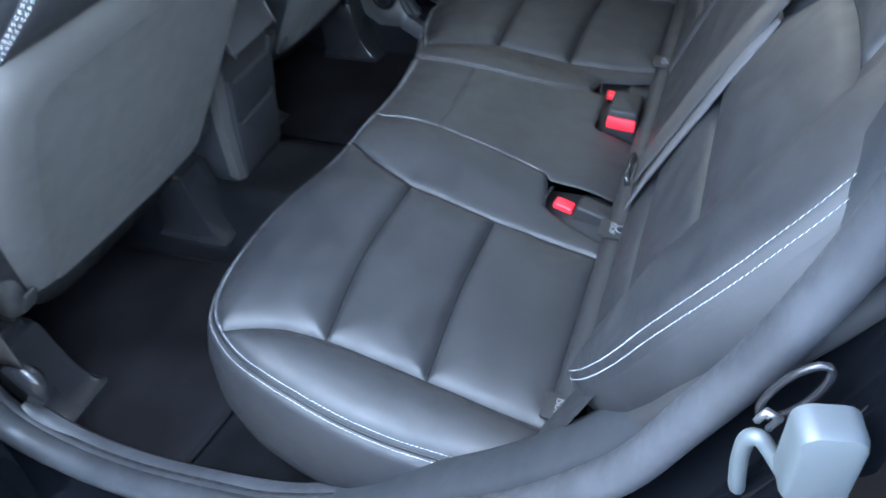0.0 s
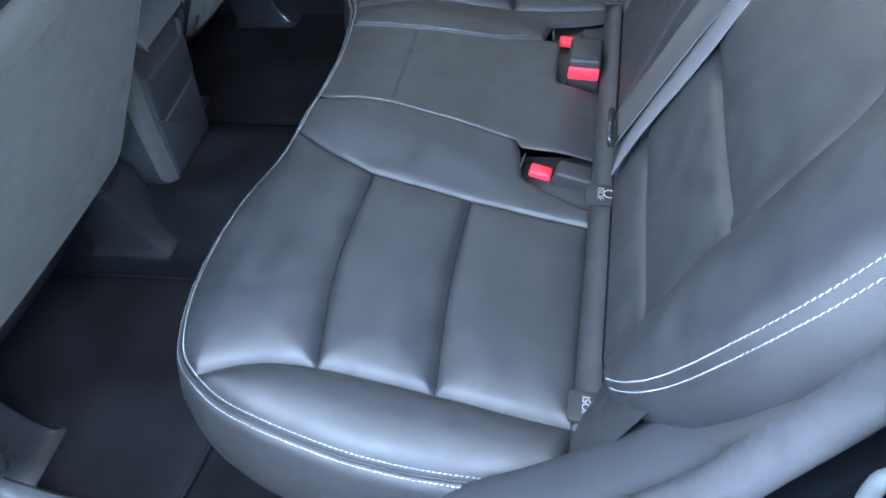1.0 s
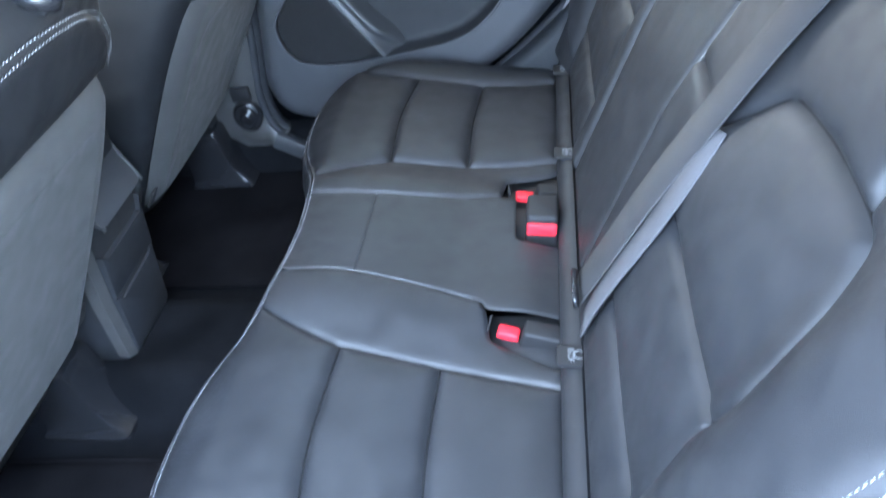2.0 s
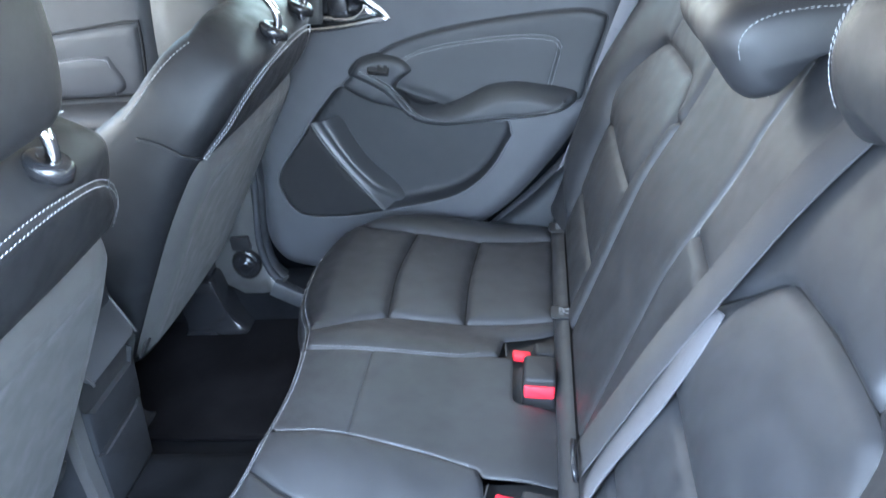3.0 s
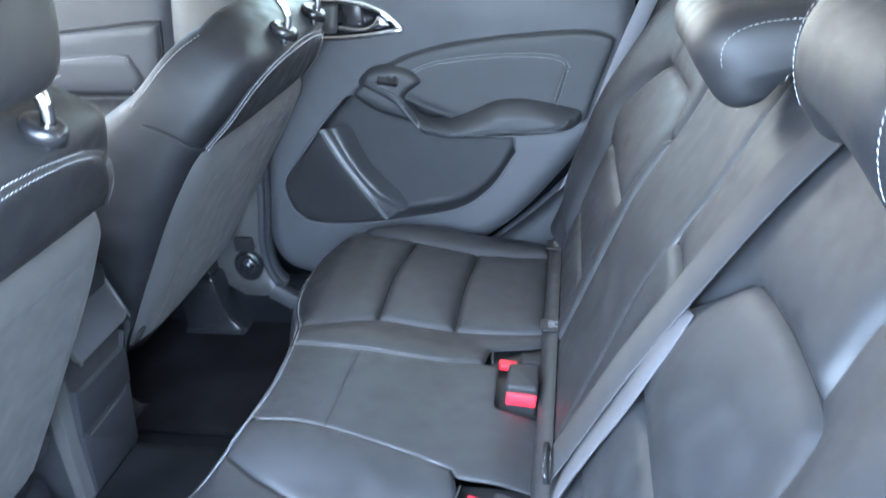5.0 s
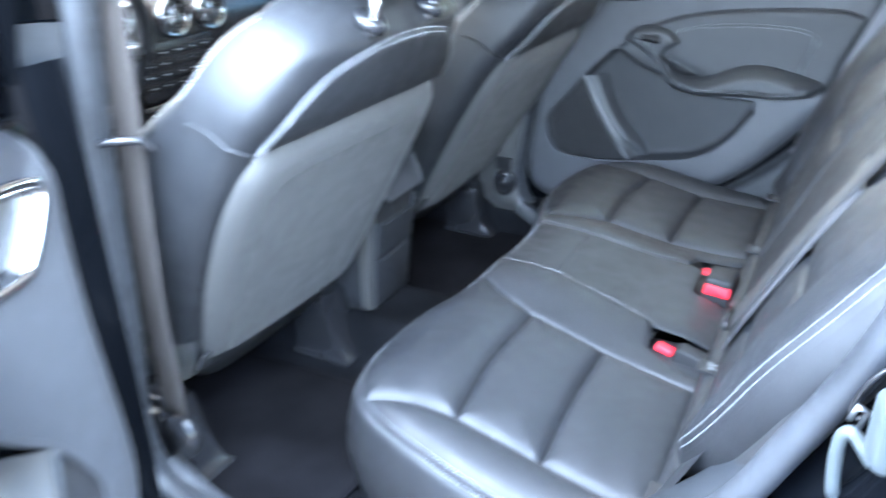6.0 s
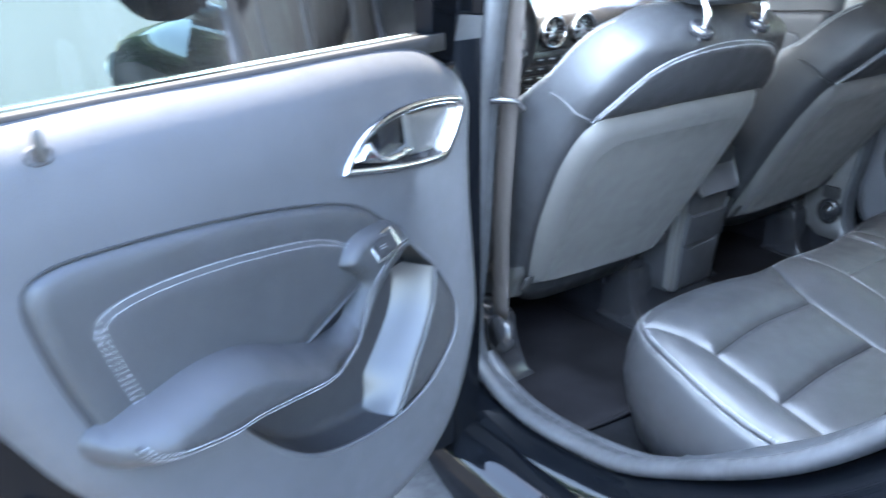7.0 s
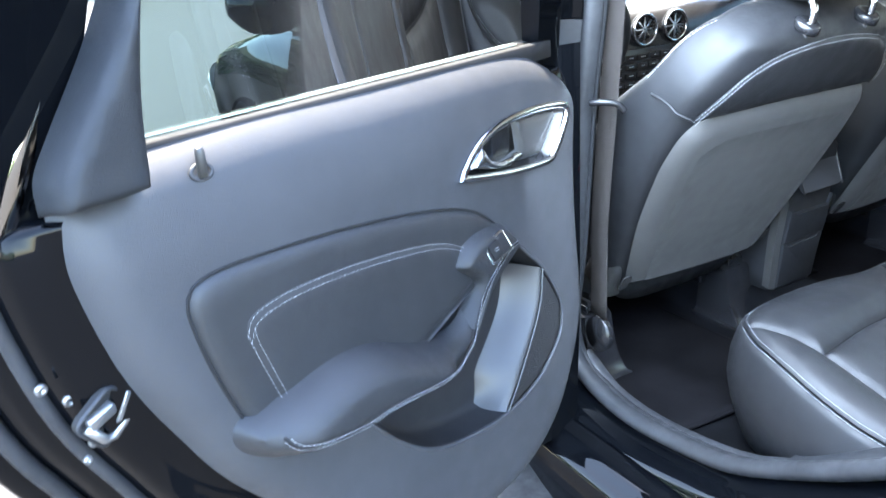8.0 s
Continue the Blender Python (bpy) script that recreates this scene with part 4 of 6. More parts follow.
    for d, w in ((0.0240, 0.0531), (0.0292, 0.0558)):
        part("stitching", stitches([np.array(seam_at(q, a, d, w + 0.0005)) for q, a in zip(low_line, n)], lambda p: (0, -side, -0.2), 0.0034, 0.0016, 0.0005), THREAD, rest)
    part("welt_and_gap_shade", tube([seam_at(q, a, 0.0266, 0.0540) for q, a in zip(low_line[::2], n[::2])], 0.0016, 6), DARK, rest)
    # the cup's near-black colour puts the hollow's shade into the surface
    part("pull_cup", pad(cup, place, -0.028, 0.008, 0.008, 0.004), DARK, t, "hollow behind the pull handle with shade painted into its colour")
    part("cup_edge", tube([place(-0.205, 0.8615, 0.0085), place(-0.308, 0.8985, 0.0085)], 0.0011, 6), SOFT, t)
    # hollow below the armrest with rib, loudspeaker cover and lip
    part("map_pocket", pad(pocket, place, -0.046, 0.012, 0.011, -0.002, 2.6), DULL, t, "black hollow below the armrest")
    flush, sunk = (RIB, RIB_SUNK) if side < 0 else (unsloped(RIB_FAR), unsloped(RIB_SUNK_FAR))
    flush, sunk = resample(spline(flush, 6), 0.010), resample(spline(sunk, 6), 0.010)
    if side < 0:
        fall = ((-0.04, -0.010), (0.0, 0.0), (0.08, 0.0), (0.18, -0.004), (0.30, -0.010), (0.44, -0.019), (0.58, -0.028), (0.72, -0.036), (0.86, -0.042), (1.0, -0.0455), (1.12, -0.049))
    else:
        fall = ((-0.04, -0.010), (0.0, 0.0), (0.12, -0.004), (0.30, -0.006), (0.48, -0.003), (0.62, -0.002), (0.74, -0.005), (0.86, -0.013), (0.98, -0.024), (1.10, -0.036), (1.20, -0.046))
    rows = []
    for k in np.linspace(0, 1, 19):
        e, a = (np.array([np.interp(k * (len(o) - 1), range(len(o)), o[:, i]) for i in (0, 1)]) for o in (flush, sunk))
        rows.append([place(*(e + (a - e) * u), w * smooth(-0.12, 0.10, k) - 0.002 - 0.030 * smooth(0.70, 1.02, k) * smooth(0.02, 0.5, u)) for u, w in fall])
    part("pocket_rib", loft(rows, False), GLOSSRIB, t, "smooth sheeny rib in the door hollow")
    cover = part("speaker_cover", pad(grill, lambda x, z, w: place(x, z, w), -0.0015, 0.004, 0.011, -0.010), GRILLE, t, "ribbed black loudspeaker cover")
    part("piping", tube([place(*q, -0.0002) for q in flush], 0.0010, 6), THREADGREY, cover)
    lip = resample(pocket, 0.01, True)
    part("pocket_lip", tube([place(*q, -0.0012) for q in lip], 0.0030, 8, closed=True), SOFT, t)
    # inner handle
    hb = part("handle_bowl", pad(bowl, place, -0.030, 0.024, 0.010, 0.0, 1.8), GLOSSPLASTIC, t, "dark recess of the door handle")
    part("bezel", sweep([place(q[0], q[1], 0.002) for q in resample(bowl, 0.006, True)], [(-0.005, -0.003), (0.005, -0.003), (0.0045, 0.002), (0.0, 0.004), (-0.0045, 0.002)], (0, -side, 0), True), CHROME, hb, "chrome surround")
    lever = spline([(-0.310, 1.037), (-0.310, 1.037), (-0.345, 1.066), (-0.352, 1.066), (-0.366, 1.048), (-0.386, 1.040), (-0.432, 1.038), (-0.440, 1.030), (-0.432, 1.023), (-0.38, 1.020)], 5, True)
    part("lever", pad(lever, place, 0.006, 0.012, 0.006, -0.02, 2), CHROMEDARK, hb, "satin chrome pull lever")
    crisp(part("thumb_rest", slab(at(-0.406, 1.058, -0.026), rounded(0.040, 0.045, 0.006), 0.012, 0.004), GLOSSPLASTIC, hb), 40)
    part("backplate", pad([(-0.430, 1.078), (-0.520, 1.074), (-0.530, 1.064), (-0.490, 1.016), (-0.440, 1.018)], lambda x, z, w: place(x, z, w - 0.012), 0.004, 0.008, 0.01, -0.004), HARD, hb)
    # window switch on the pull handle
    zn = (Vector((0.10, 0.90, 0.42)) if side < 0 else Vector((0.10, -0.62, 0.78))).normalized()
    xa = Vector((-0.93, 0, 0.20))
    xa = (xa - zn * xa.dot(zn)).normalized()
    sm = Matrix.Translation(place(-0.334, 0.943, 0.0262 if side < 0 else 0.024)) @ Matrix((xa, zn.cross(xa), zn)).transposed().to_4x4()
    crisp(part("switch_frame", slab(sm @ Matrix.Translation((0, 0, -0.006)), rounded(0.042, 0.029, 0.004), 0.0085, 0.0012), CHROMEDARK if side < 0 else GLOSSPLASTIC, rest, "satin chrome switch frame"), 40)
    crisp(part("switch_well", slab(sm @ Matrix.Translation((0, 0, 0.0016)), rounded(0.037, 0.024, 0.003), 0.0012, 0.0004), DARK, rest), 40)
    crisp(part("window_switch", slab(sm @ Matrix.Translation((-0.007, 0, 0.0022)), rounded(0.020, 0.021, 0.003), 0.0038, 0.002), BUCKLE, rest, "black window switch"), 40)
    for q in rounded(0.009, 0.007, 0.0012, 1)[::2]:
        part("switch_mark", slab(sm @ Matrix.Translation((-0.007 + q[0] * 0.5, q[1] * 0.5, 0.0059)), rounded(0.0038, 0.0011, 0.0004), 0.0004, 0.0001), WHITEPRINT, rest)
    # lock pin and its boss
    y = place(0.03, 1.13, -0.006)[1]
    rim = [place(0.022 + 0.0100 * math.cos(a), 1.128 + 0.0065 * math.sin(a), 0.0) for a in np.linspace(0, 2 * math.pi, 25)[:-1]]
    part("pin_boss", tube(rim, 0.0020, 8, (0, 1, 0), True), SOFT, t)
    foot = Vector(place(0.022, 1.128, 0.002))
    part("lock_pin", loft([[foot + Vector((r * math.cos(a), r * math.sin(a), z)) for a in np.linspace(0, 2 * math.pi, 14)[:-1]] for r, z in ((0.0044, -0.004), (0.0044, 0.017), (0.0038, 0.0205), (0.002, 0.0215))], True, True), HARD, t, "black door lock pin")
    # quarter cover at the window's rear end, glass, window channel
    cover = spline([(0.152, 1.126), (0.152, 1.126), (0.086, 1.128), (0.075, 1.140), (0.068, 1.20), (0.052, 1.27), (0.022, 1.37), (0.022, 1.37), (0.034, 1.37), (0.034, 1.37), (0.062, 1.29), (0.084, 1.248), (0.108, 1.212), (0.132, 1.178), (0.148, 1.152)], 5, True)
    part("corner_cover", pad(cover, lambda x, z, w: place(x, z, w + 0.026), 0.006, 0.010, 0.007, -0.04), SILLGREY, t, "dark grey plastic corner cover beside the window")
    gl = []
    for z in np.linspace(1.10, 1.42, 6):
        k = (z - 1.10) / 0.32
        gl.append([(x, side * (0.702 - 0.050 * k * k), z) for x in np.linspace(-0.60 + 0.02 * k, 0.075 - 0.05 * k, 8)])
    pane = part("window_pane", loft(gl, False), GLASS, t, "green-tinted side window pane")
    pane.visible_shadow = False
    part("glass_seal", sweep([(x, side * 0.690, 1.1560 + slope(x)) for x in np.linspace(-0.56, 0.075, 16)], [(-0.008, -0.022), (0.008, -0.022), (0.008, -0.001), (0.006, 0.0), (-0.006, 0.0), (-0.008, -0.001)]), DARK, t)
    part("glass_edge", sweep([(x, side * 0.697, 1.1585 + slope(x)) for x in np.linspace(-0.50, 0.066, 16)], [(-0.0008, -0.0008), (0.0008, -0.0008), (0.0008, 0.0006), (-0.0008, 0.0006)]), GLASSLINE, t, "pale edge line above the window seal")
    for x0, x1, wide in ((-0.57, -0.54, 0.055), (0.172, 0.072, 0.090)):
        rows = [[(x0 + (x1 - x0) * k + d, side * (y0 - 0.045 * k), 1.10 + 0.34 * k) for d, y0 in ((-wide / 2, 0.735), (-wide / 2, 0.695), (wide / 2, 0.695), (wide / 2, 0.735))] for k in np.linspace(0, 1, 5)]
        crisp(part("window_frame", loft(rows, True, True), PAINT, t, "gloss black window upright"), 40)
    rows = [[(x, side * (0.655 + b), 1.425 + a - 0.02 * ((x + 0.25) / 0.3) ** 2) for a, b in ((0, 0.03), (0, -0.01), (0.035, -0.01), (0.035, 0.03))] for x in np.linspace(-0.56, 0.06, 8)]
    crisp(part("window_frame", loft(rows, True, True), PAINT, t, "gloss black window upright"), 40)
    # added metal strip in place of a bright reflection in the upright's paint
    strip = [(x, side * y, z) for x, y, z in ((0.178, 0.692, 1.100), (0.138, 0.688, 1.180), (0.100, 0.680, 1.250), (0.030, 0.662, 1.390))]
    part("frame_reflection", sweep(strip, [(-0.008, -0.004), (0.008, -0.004), (0.007, 0.003), (0.0, 0.004), (-0.007, 0.003)], (0, -side, 0)), REFLECTION_METAL, t, "added bright strip for the reflection in the gloss window upright")
    # painted shell round the card
    o = resample(card, 0.02, True)
    tan = np.roll(o, -1, 0) - np.roll(o, 1, 0)
    nor = np.stack([tan[:, 1], -tan[:, 0]], 1) / np.linalg.norm(tan, axis=1)[:, None]
    area = 0.5 * np.sum(o[:, 0] * np.roll(o[:, 1], -1) - np.roll(o[:, 0], -1) * o[:, 1])
    if area < 0:
        nor = -nor

    def ring(out, y):
        r = []
        for q, a in zip(o, nor):
            g = out * (1.0 + 0.7 * max(0.0, -a[1])) * (0.55 if side < 0 and a[0] < -0.5 else 1.0)
            r.append((q[0] + a[0] * g, side * y, min(q[1] + a[1] * g, 1.118)))
        return r

    part("door_shell", loft([ring(a, b) for a, b in ((-0.01, 0.668), (0.004, 0.672), (0.026, 0.678), (0.034, 0.690), (0.037, 0.708), (0.044, 0.722), (0.052, 0.730), (0.058, 0.738), (0.062, 0.765), (0.080, 0.774), (0.088, 0.780), (0.090, 0.795), (0.082, 0.80))]), PAINT, t, "glossy black painted door shell")
    part("edge_seal", tube([q for q in ring(0.043, 0.716)], 0.0070, 8, (0, 1, 0), True), RUBBER, t, "black rubber seal round the door")
    part("edge_seal", tube([q for q in ring(0.070, 0.766)], 0.0085, 8, (0, 1, 0), True), RUBBER, t, "second black rubber seal near the door rim")
    skin = spline([(q[0], q[2]) for q in ring(0.082, 0.80)][::6], 2, True)
    part("outer_skin", pad(skin, lambda x, z, h: (x, side * (0.80 + h), z), 0.045, 0.22, 0.03, 0.0, 2), PAINT, t)
    # latch on the rear edge
    lm = at(0.138, 0.944, -0.040, 18, 34 * side)
    latch = crisp(part("latch_plate", slab(lm, rounded(0.046, 0.052, 0.010), 0.006, 0.002), DARK, t, "black door latch with bright metal"), 40)
    part("latch_rim", tube([lm @ Vector((0.94 * x, 0.94 * y, 0.006)) for x, y in rounded(0.046, 0.052, 0.010)], 0.0022, 6, (0, 1, 0.1), True), RUBBER, latch)
    part("catch", tube([lm @ Vector(q) for q in ((0.016, 0.016, 0.008), (0.016, -0.010, 0.010), (0.010, -0.016, 0.011), (-0.028, -0.012, 0.012), (-0.040, 0.006, 0.012))], 0.0042, 8), STEEL, latch, "bright steel catch")
    crisp(part("jaw", slab(lm @ pose(0.002, 0.012, 0.005, 0, 0, 20), rounded(0.026, 0.012, 0.003), 0.008, 0.002), STEEL, latch, "bright steel jaw"), 40)
    crisp(part("jaw", slab(lm @ pose(-0.014, -0.002, 0.005, 0, 0, -30), rounded(0.030, 0.007, 0.002), 0.008, 0.002), STEEL, latch, "bright steel jaw"), 40)
    for x, z, r in ((0.177, 0.986, 0.0050), (0.159, 0.967, 0.0054), (0.149, 0.921, 0.0050), (0.158, 0.908, 0.0036)):
        b = at(x, z, -0.044, 10, 0)
        part("bolt", loft([[b @ Vector((k * r * math.cos(a), k * r * math.sin(a), h)) for a in np.linspace(0, 2 * math.pi, 12)[:-1]] for k, h in ((1.0, -0.002), (1.0, 0.001), (0.85, 0.002), (0.4, 0.002), (0.35, 0.0005))], True, True), STEEL, latch, "steel bolt head")
    return t


# metal of the strip that stands for the window upright's reflection
REFLECTION_METAL = material("frame_reflection_metal", (0.30, 0.29, 0.27), 0.10, 1.0, spread=0.05)
SATINLID = material("satin_grey_lid", (0.045, 0.045, 0.048), 0.30, spread=0.05, spec=0.6)
GLOSSRIB = material("satin_black_plastic", (0.034, 0.035, 0.037), 0.42, bump=0.05, grain=1300, spread=0.05, spec=0.52)
THREADGREY = material("grey_piping", (0.10, 0.104, 0.108), 0.6, spread=0.15, scale=300)
CHROMEDARK = material("satin_chrome", (0.60, 0.62, 0.65), 0.18, 1.0, spread=0.05)
GLASSLINE = material("glass_edge", (0.45, 0.62, 0.58), 0.2, spread=0.05)
build_door(-1, Matrix.Translation(HINGE) @ pose(0, 0, 0, 0, 0, OPEN) @ Matrix.Translation(-HINGE), "wide-open black car door with padded card and chrome handle")
build_door(1, Matrix(), "closed black car door with padded card and chrome handle")


# ---- front seats ----
def build_front_seat(yc, side, foot, seat_z, lean, head_x, drop=0.0):
    label = "black leather front seat with a moulded plastic back"
    t = thing("front_seat", label, "car seat", Matrix.Translation((-0.8, yc, 0.35)), "front seats")
    base = Vector((foot, yc, seat_z))
    up = Vector((math.sin(radians(lean)), 0, math.cos(radians(lean))))
    out = Vector((up.z, 0, -up.x))

    def place(y, s, h):
        bow = -0.010 * (abs(y) / 0.25) ** 2.5 - 0.042 * smooth(0.572, 0.612, s) + 0.010 * smooth(0.42, 0.50, s)
        return base + up * s + out * (h + bow) + Vector((0, -side * y, 0))

    # y runs from the inner edge (minus) to the outer edge (plus)
    knots = [(-0.06, 0.172, 0.08), (-0.02, 0.200, 0.10), (0.10, 0.228, 0.12), (0.25, 0.254, 0.14), (0.38, 0.260, 0.14), (0.45, 0.254, 0.130), (0.50, 0.244, 0.125), (0.545, 0.222, 0.115), (0.575, 0.196, 0.100), (0.592, 0.160, 0.080), (0.602, 0.11, 0.05)]
    knots = spline(knots, 6)
    rings = []
    for s in np.r_[np.linspace(-0.06, 0.45, 13), np.linspace(0.47, 0.602, 16)]:
        w = float(np.interp(s, [k[0] for k in knots], [k[1] for k in knots]))
        d = (1.45 - 0.40 * smooth(0.28, 0.46, s)) * float(np.interp(s, [k[0] for k in knots], [k[2] for k in knots]))
        r = []
        for a in np.linspace(0, 2 * math.pi, 41)[:-1]:
            c, q = math.cos(a), math.sin(a)
            y = w * math.copysign(abs(c) ** 0.34, c)
            h = -d / 2 + d / 2 * math.copysign(abs(q) ** 0.40, q)
            r.append(place(y, s, h - 0.004 + 0.03 * (abs(y) / 0.25) ** 2.5 * (1 if q > 0 else 0)) if q <= 0 else place(y, s, h - 0.004))
        rings.append(r)
    part("backrest", loft(rings, True, True), LEATHER_SMOOTH, t)
    for k in (22, 38):
        line = resample([np.array(r[k]) for r in rings if 0.44 < (r[k] - base).dot(up) < 0.58], 0.004)
        part("stitching", stitches(line, lambda p: (-0.5, p[1] - yc, 0.5), 0.0044, 0.0020, 0.0010), THREAD, t)
    arch = [(0.238, 0.436), (0.224, 0.470), (0.202, 0.504), (0.176, 0.532), (0.142, 0.553), (0.10, 0.566), (0.04, 0.574)]
    yoke = spline([(-0.238, 0.436), (-0.12, 0.446), (0.0, 0.450), (0.12, 0.446), (0.238, 0.436)], 6) + [np.array(q) for q in arch[1:]] + [np.array((-q[0], q[1])) for q in arch[:0:-1]]
    part("yoke_panel", pad(yoke, place, 0.002, 0.014, 0.011, -0.0045, 2.0, (), 0.002), LEATHER_SMOOTH, t, "black leather panel below the headrest")
    seam = resample(spline(arch + [(-q[0], q[1]) for q in arch[::-1]], 8), 0.004)
    for k in (-1, 1):
        line = [(q[0] * (1 + 0.009 * k), 0.30 + (q[1] - 0.30) * (1 + 0.011 * k)) for q in seam]
        part("stitching", stitches([np.array(place(*q, 0.0030 if k < 0 else 0.0004)) for q in line], (0.75, 0, 0.5), 0.0040, 0.0020, 0.0006 if side > 0 else 0.0009), THREAD, t)
    for k in (-1, 1):
        part("side_seam", tube([place(k * (0.232 + 0.026 * min(1.0, u * 4)), 0.436 + 0.008 * math.sin(3.1 * u), -0.002 - 0.085 * u) for u in np.linspace(0, 1, 12)], 0.0026, 8), LEATHER_SMOOTH, t)
    outline = spline([(-0.246, 0.380), (-0.236, 0.415), (-0.205, 0.438), (-0.12, 0.448), (0.0, 0.452), (0.12, 0.450), (0.200, 0.440), (0.236, 0.415), (0.250, 0.370), (0.252, 0.310), (0.238, 0.19), (0.205, 0.06), (0.190, 0.012), (0.190, 0.012), (0.10, 0.006), (-0.06, -0.002), (-0.200, -0.010), (-0.200, -0.010), (-0.214, 0.06), (-0.236, 0.19), (-0.250, 0.31)], 6, True)
    well = spline([(-0.200, 0.345), (-0.188, 0.375), (-0.150, 0.392), (0.0, 0.398), (0.14, 0.394), (0.180, 0.378), (0.196, 0.345), (0.186, 0.19), (0.162, 0.030), (0.162, 0.030), (0.05, 0.024), (-0.165, 0.014), (-0.165, 0.014), (-0.178, 0.12), (-0.194, 0.257)], 6, True)
    part("back_shell", pad(outline, lambda y, s, h: place(y, s, h + 0.002), 0.010, 0.034, 0.011, -0.008, 2.2, [well]), HARD, t, "dark grey moulded seat back")
    part("back_panel", pad(well, lambda y, s, h: place(y, s, h + 0.002), 0.0045, 0.040, 0.012, 0.0102, 1.5), HARD, t, "flat recessed panel of the seat back")
    for k in (-1, 1):
        block_m = Matrix.Translation(place(k * 0.188, 0.02, -0.060)) @ Matrix((up.cross(Vector((0, 1, 0))), Vector((0, 1, 0)), up)).transposed().to_4x4()
        part("recliner_cover", block(block_m @ Matrix.Translation((0, 0, -0.06)), 0.09, 0.050, 0.15, 0.018, 0.85), HARD, t, "grey recliner cover")
        hole = Matrix.Translation(place(k * 0.206, 0.03, 0.004)) @ Matrix((Vector((0, 1, 0)), up, out)).transposed().to_4x4()
        part("cover_slot", slab(hole, rounded(0.022, 0.038, 0.006), 0.004, 0.001), DARK, t, "dark slot in the cover")
    # cushion seen from behind, with its pan and rails
    rows = []
    for x, z0, z1, w in ((-0.82, 0.54, 0.60, 0.18), (-0.86, 0.52, 0.66, 0.20), (-0.95, 0.48, 0.68, 0.22), (-1.12, 0.48, 0.70, 0.24), (-1.22, 0.50, 0.69, 0.24), (-1.25, 0.54, 0.65, 0.22)):
        rows.append([(x, yc + a * w, z0 + (z1 - z0) * b) for a, b in ((-0.9, 0), (-1, 0.25), (-1, 0.8), (-0.92, 1.0), (-0.7, 1.03), (-0.55, 0.93), (0, 0.9), (0.55, 0.93), (0.7, 1.03), (0.92, 1.0), (1, 0.8), (1, 0.25), (0.9, 0))])
    part("cushion", loft(rows, True, True), LEATHER, t)
    for k in (-1, 1):
        yk = yc + k * 0.185
        crisp(part("rail", block(Matrix.Translation((-1.08, yk, 0.470)), 0.50, 0.040, 0.045, 0.006), GLOSSPLASTIC, t, "dark seat rail"), 40)
    # headrest on two bent posts
    half = 0.107
    hc = Vector((head_x + (0.246 if side > 0 else 0.266), yc, (1.286 if side > 0 else 1.338) + drop))
    prof = spline([(0.105, -0.110), (0.118, -0.04), (0.112, 0.05), (0.085, 0.108), (0.03, 0.128), (-0.02, 0.10), (-0.042, 0.03), (-0.045, -0.05), (-0.030, -0.105), (0.02, -0.122), (0.07, -0.122)], 5, True)
    rings = []
    for u in np.linspace(-1, 1, 23):
        k = 1 - 0.40 * abs(u) ** 6
        rings.append([(hc.x + (q[0] - 0.035) * k, yc + u * half, hc.z + q[1] * k) for q in prof])
    rest = part("headrest", loft(rings, True, True), LEATHER, t, "black leather headrest with pale stitching")
    for dz in (0.0, 0.008):
        hem = [np.array((hc.x + 0.067 + 0.2 * dz, yc + u * (half - 0.018), hc.z - 0.108 + dz)) for u in np.linspace(-0.9, 0.9, 60)]
        part("stitching", stitches(hem, (0.5, 0, -0.8), 0.0042, 0.0018, 0.0007), THREAD, rest)
    for k in (-1, 1):
        yk = yc + k * 0.076
        part("headrest_post", tube(spline([(head_x + dx, yk, z + drop) for dx, z in ((0.276, 1.110), (0.288, 1.138), (0.288, 1.158), (0.276, 1.180), (0.262, 1.204), (0.258, 1.27))], 6), 0.0065, 10), CHROME, t, "chrome headrest post")
        cm = Matrix.Translation((head_x + 0.280, yk, 1.130 + drop)) @ pose(0, 0, 0, 0, 28, 0)
        part("post_collar", loft([[cm @ Vector((r * math.cos(a), r * 0.85 * math.sin(a), z)) for a in np.linspace(0, 2 * math.pi, 18)[:-1]] for r, z in ((0.024, -0.008), (0.023, 0.003), (0.019, 0.007), (0.011, 0.008), (0.008, 0.003))], True, True), GLOSSPLASTIC, t, "black post collar")
    return t


build_front_seat(-0.328, 1, -0.714, 0.597, 28, -0.722)
build_front_seat(0.378, -1, -0.729, 0.594, 32.5, -0.692, -0.024)


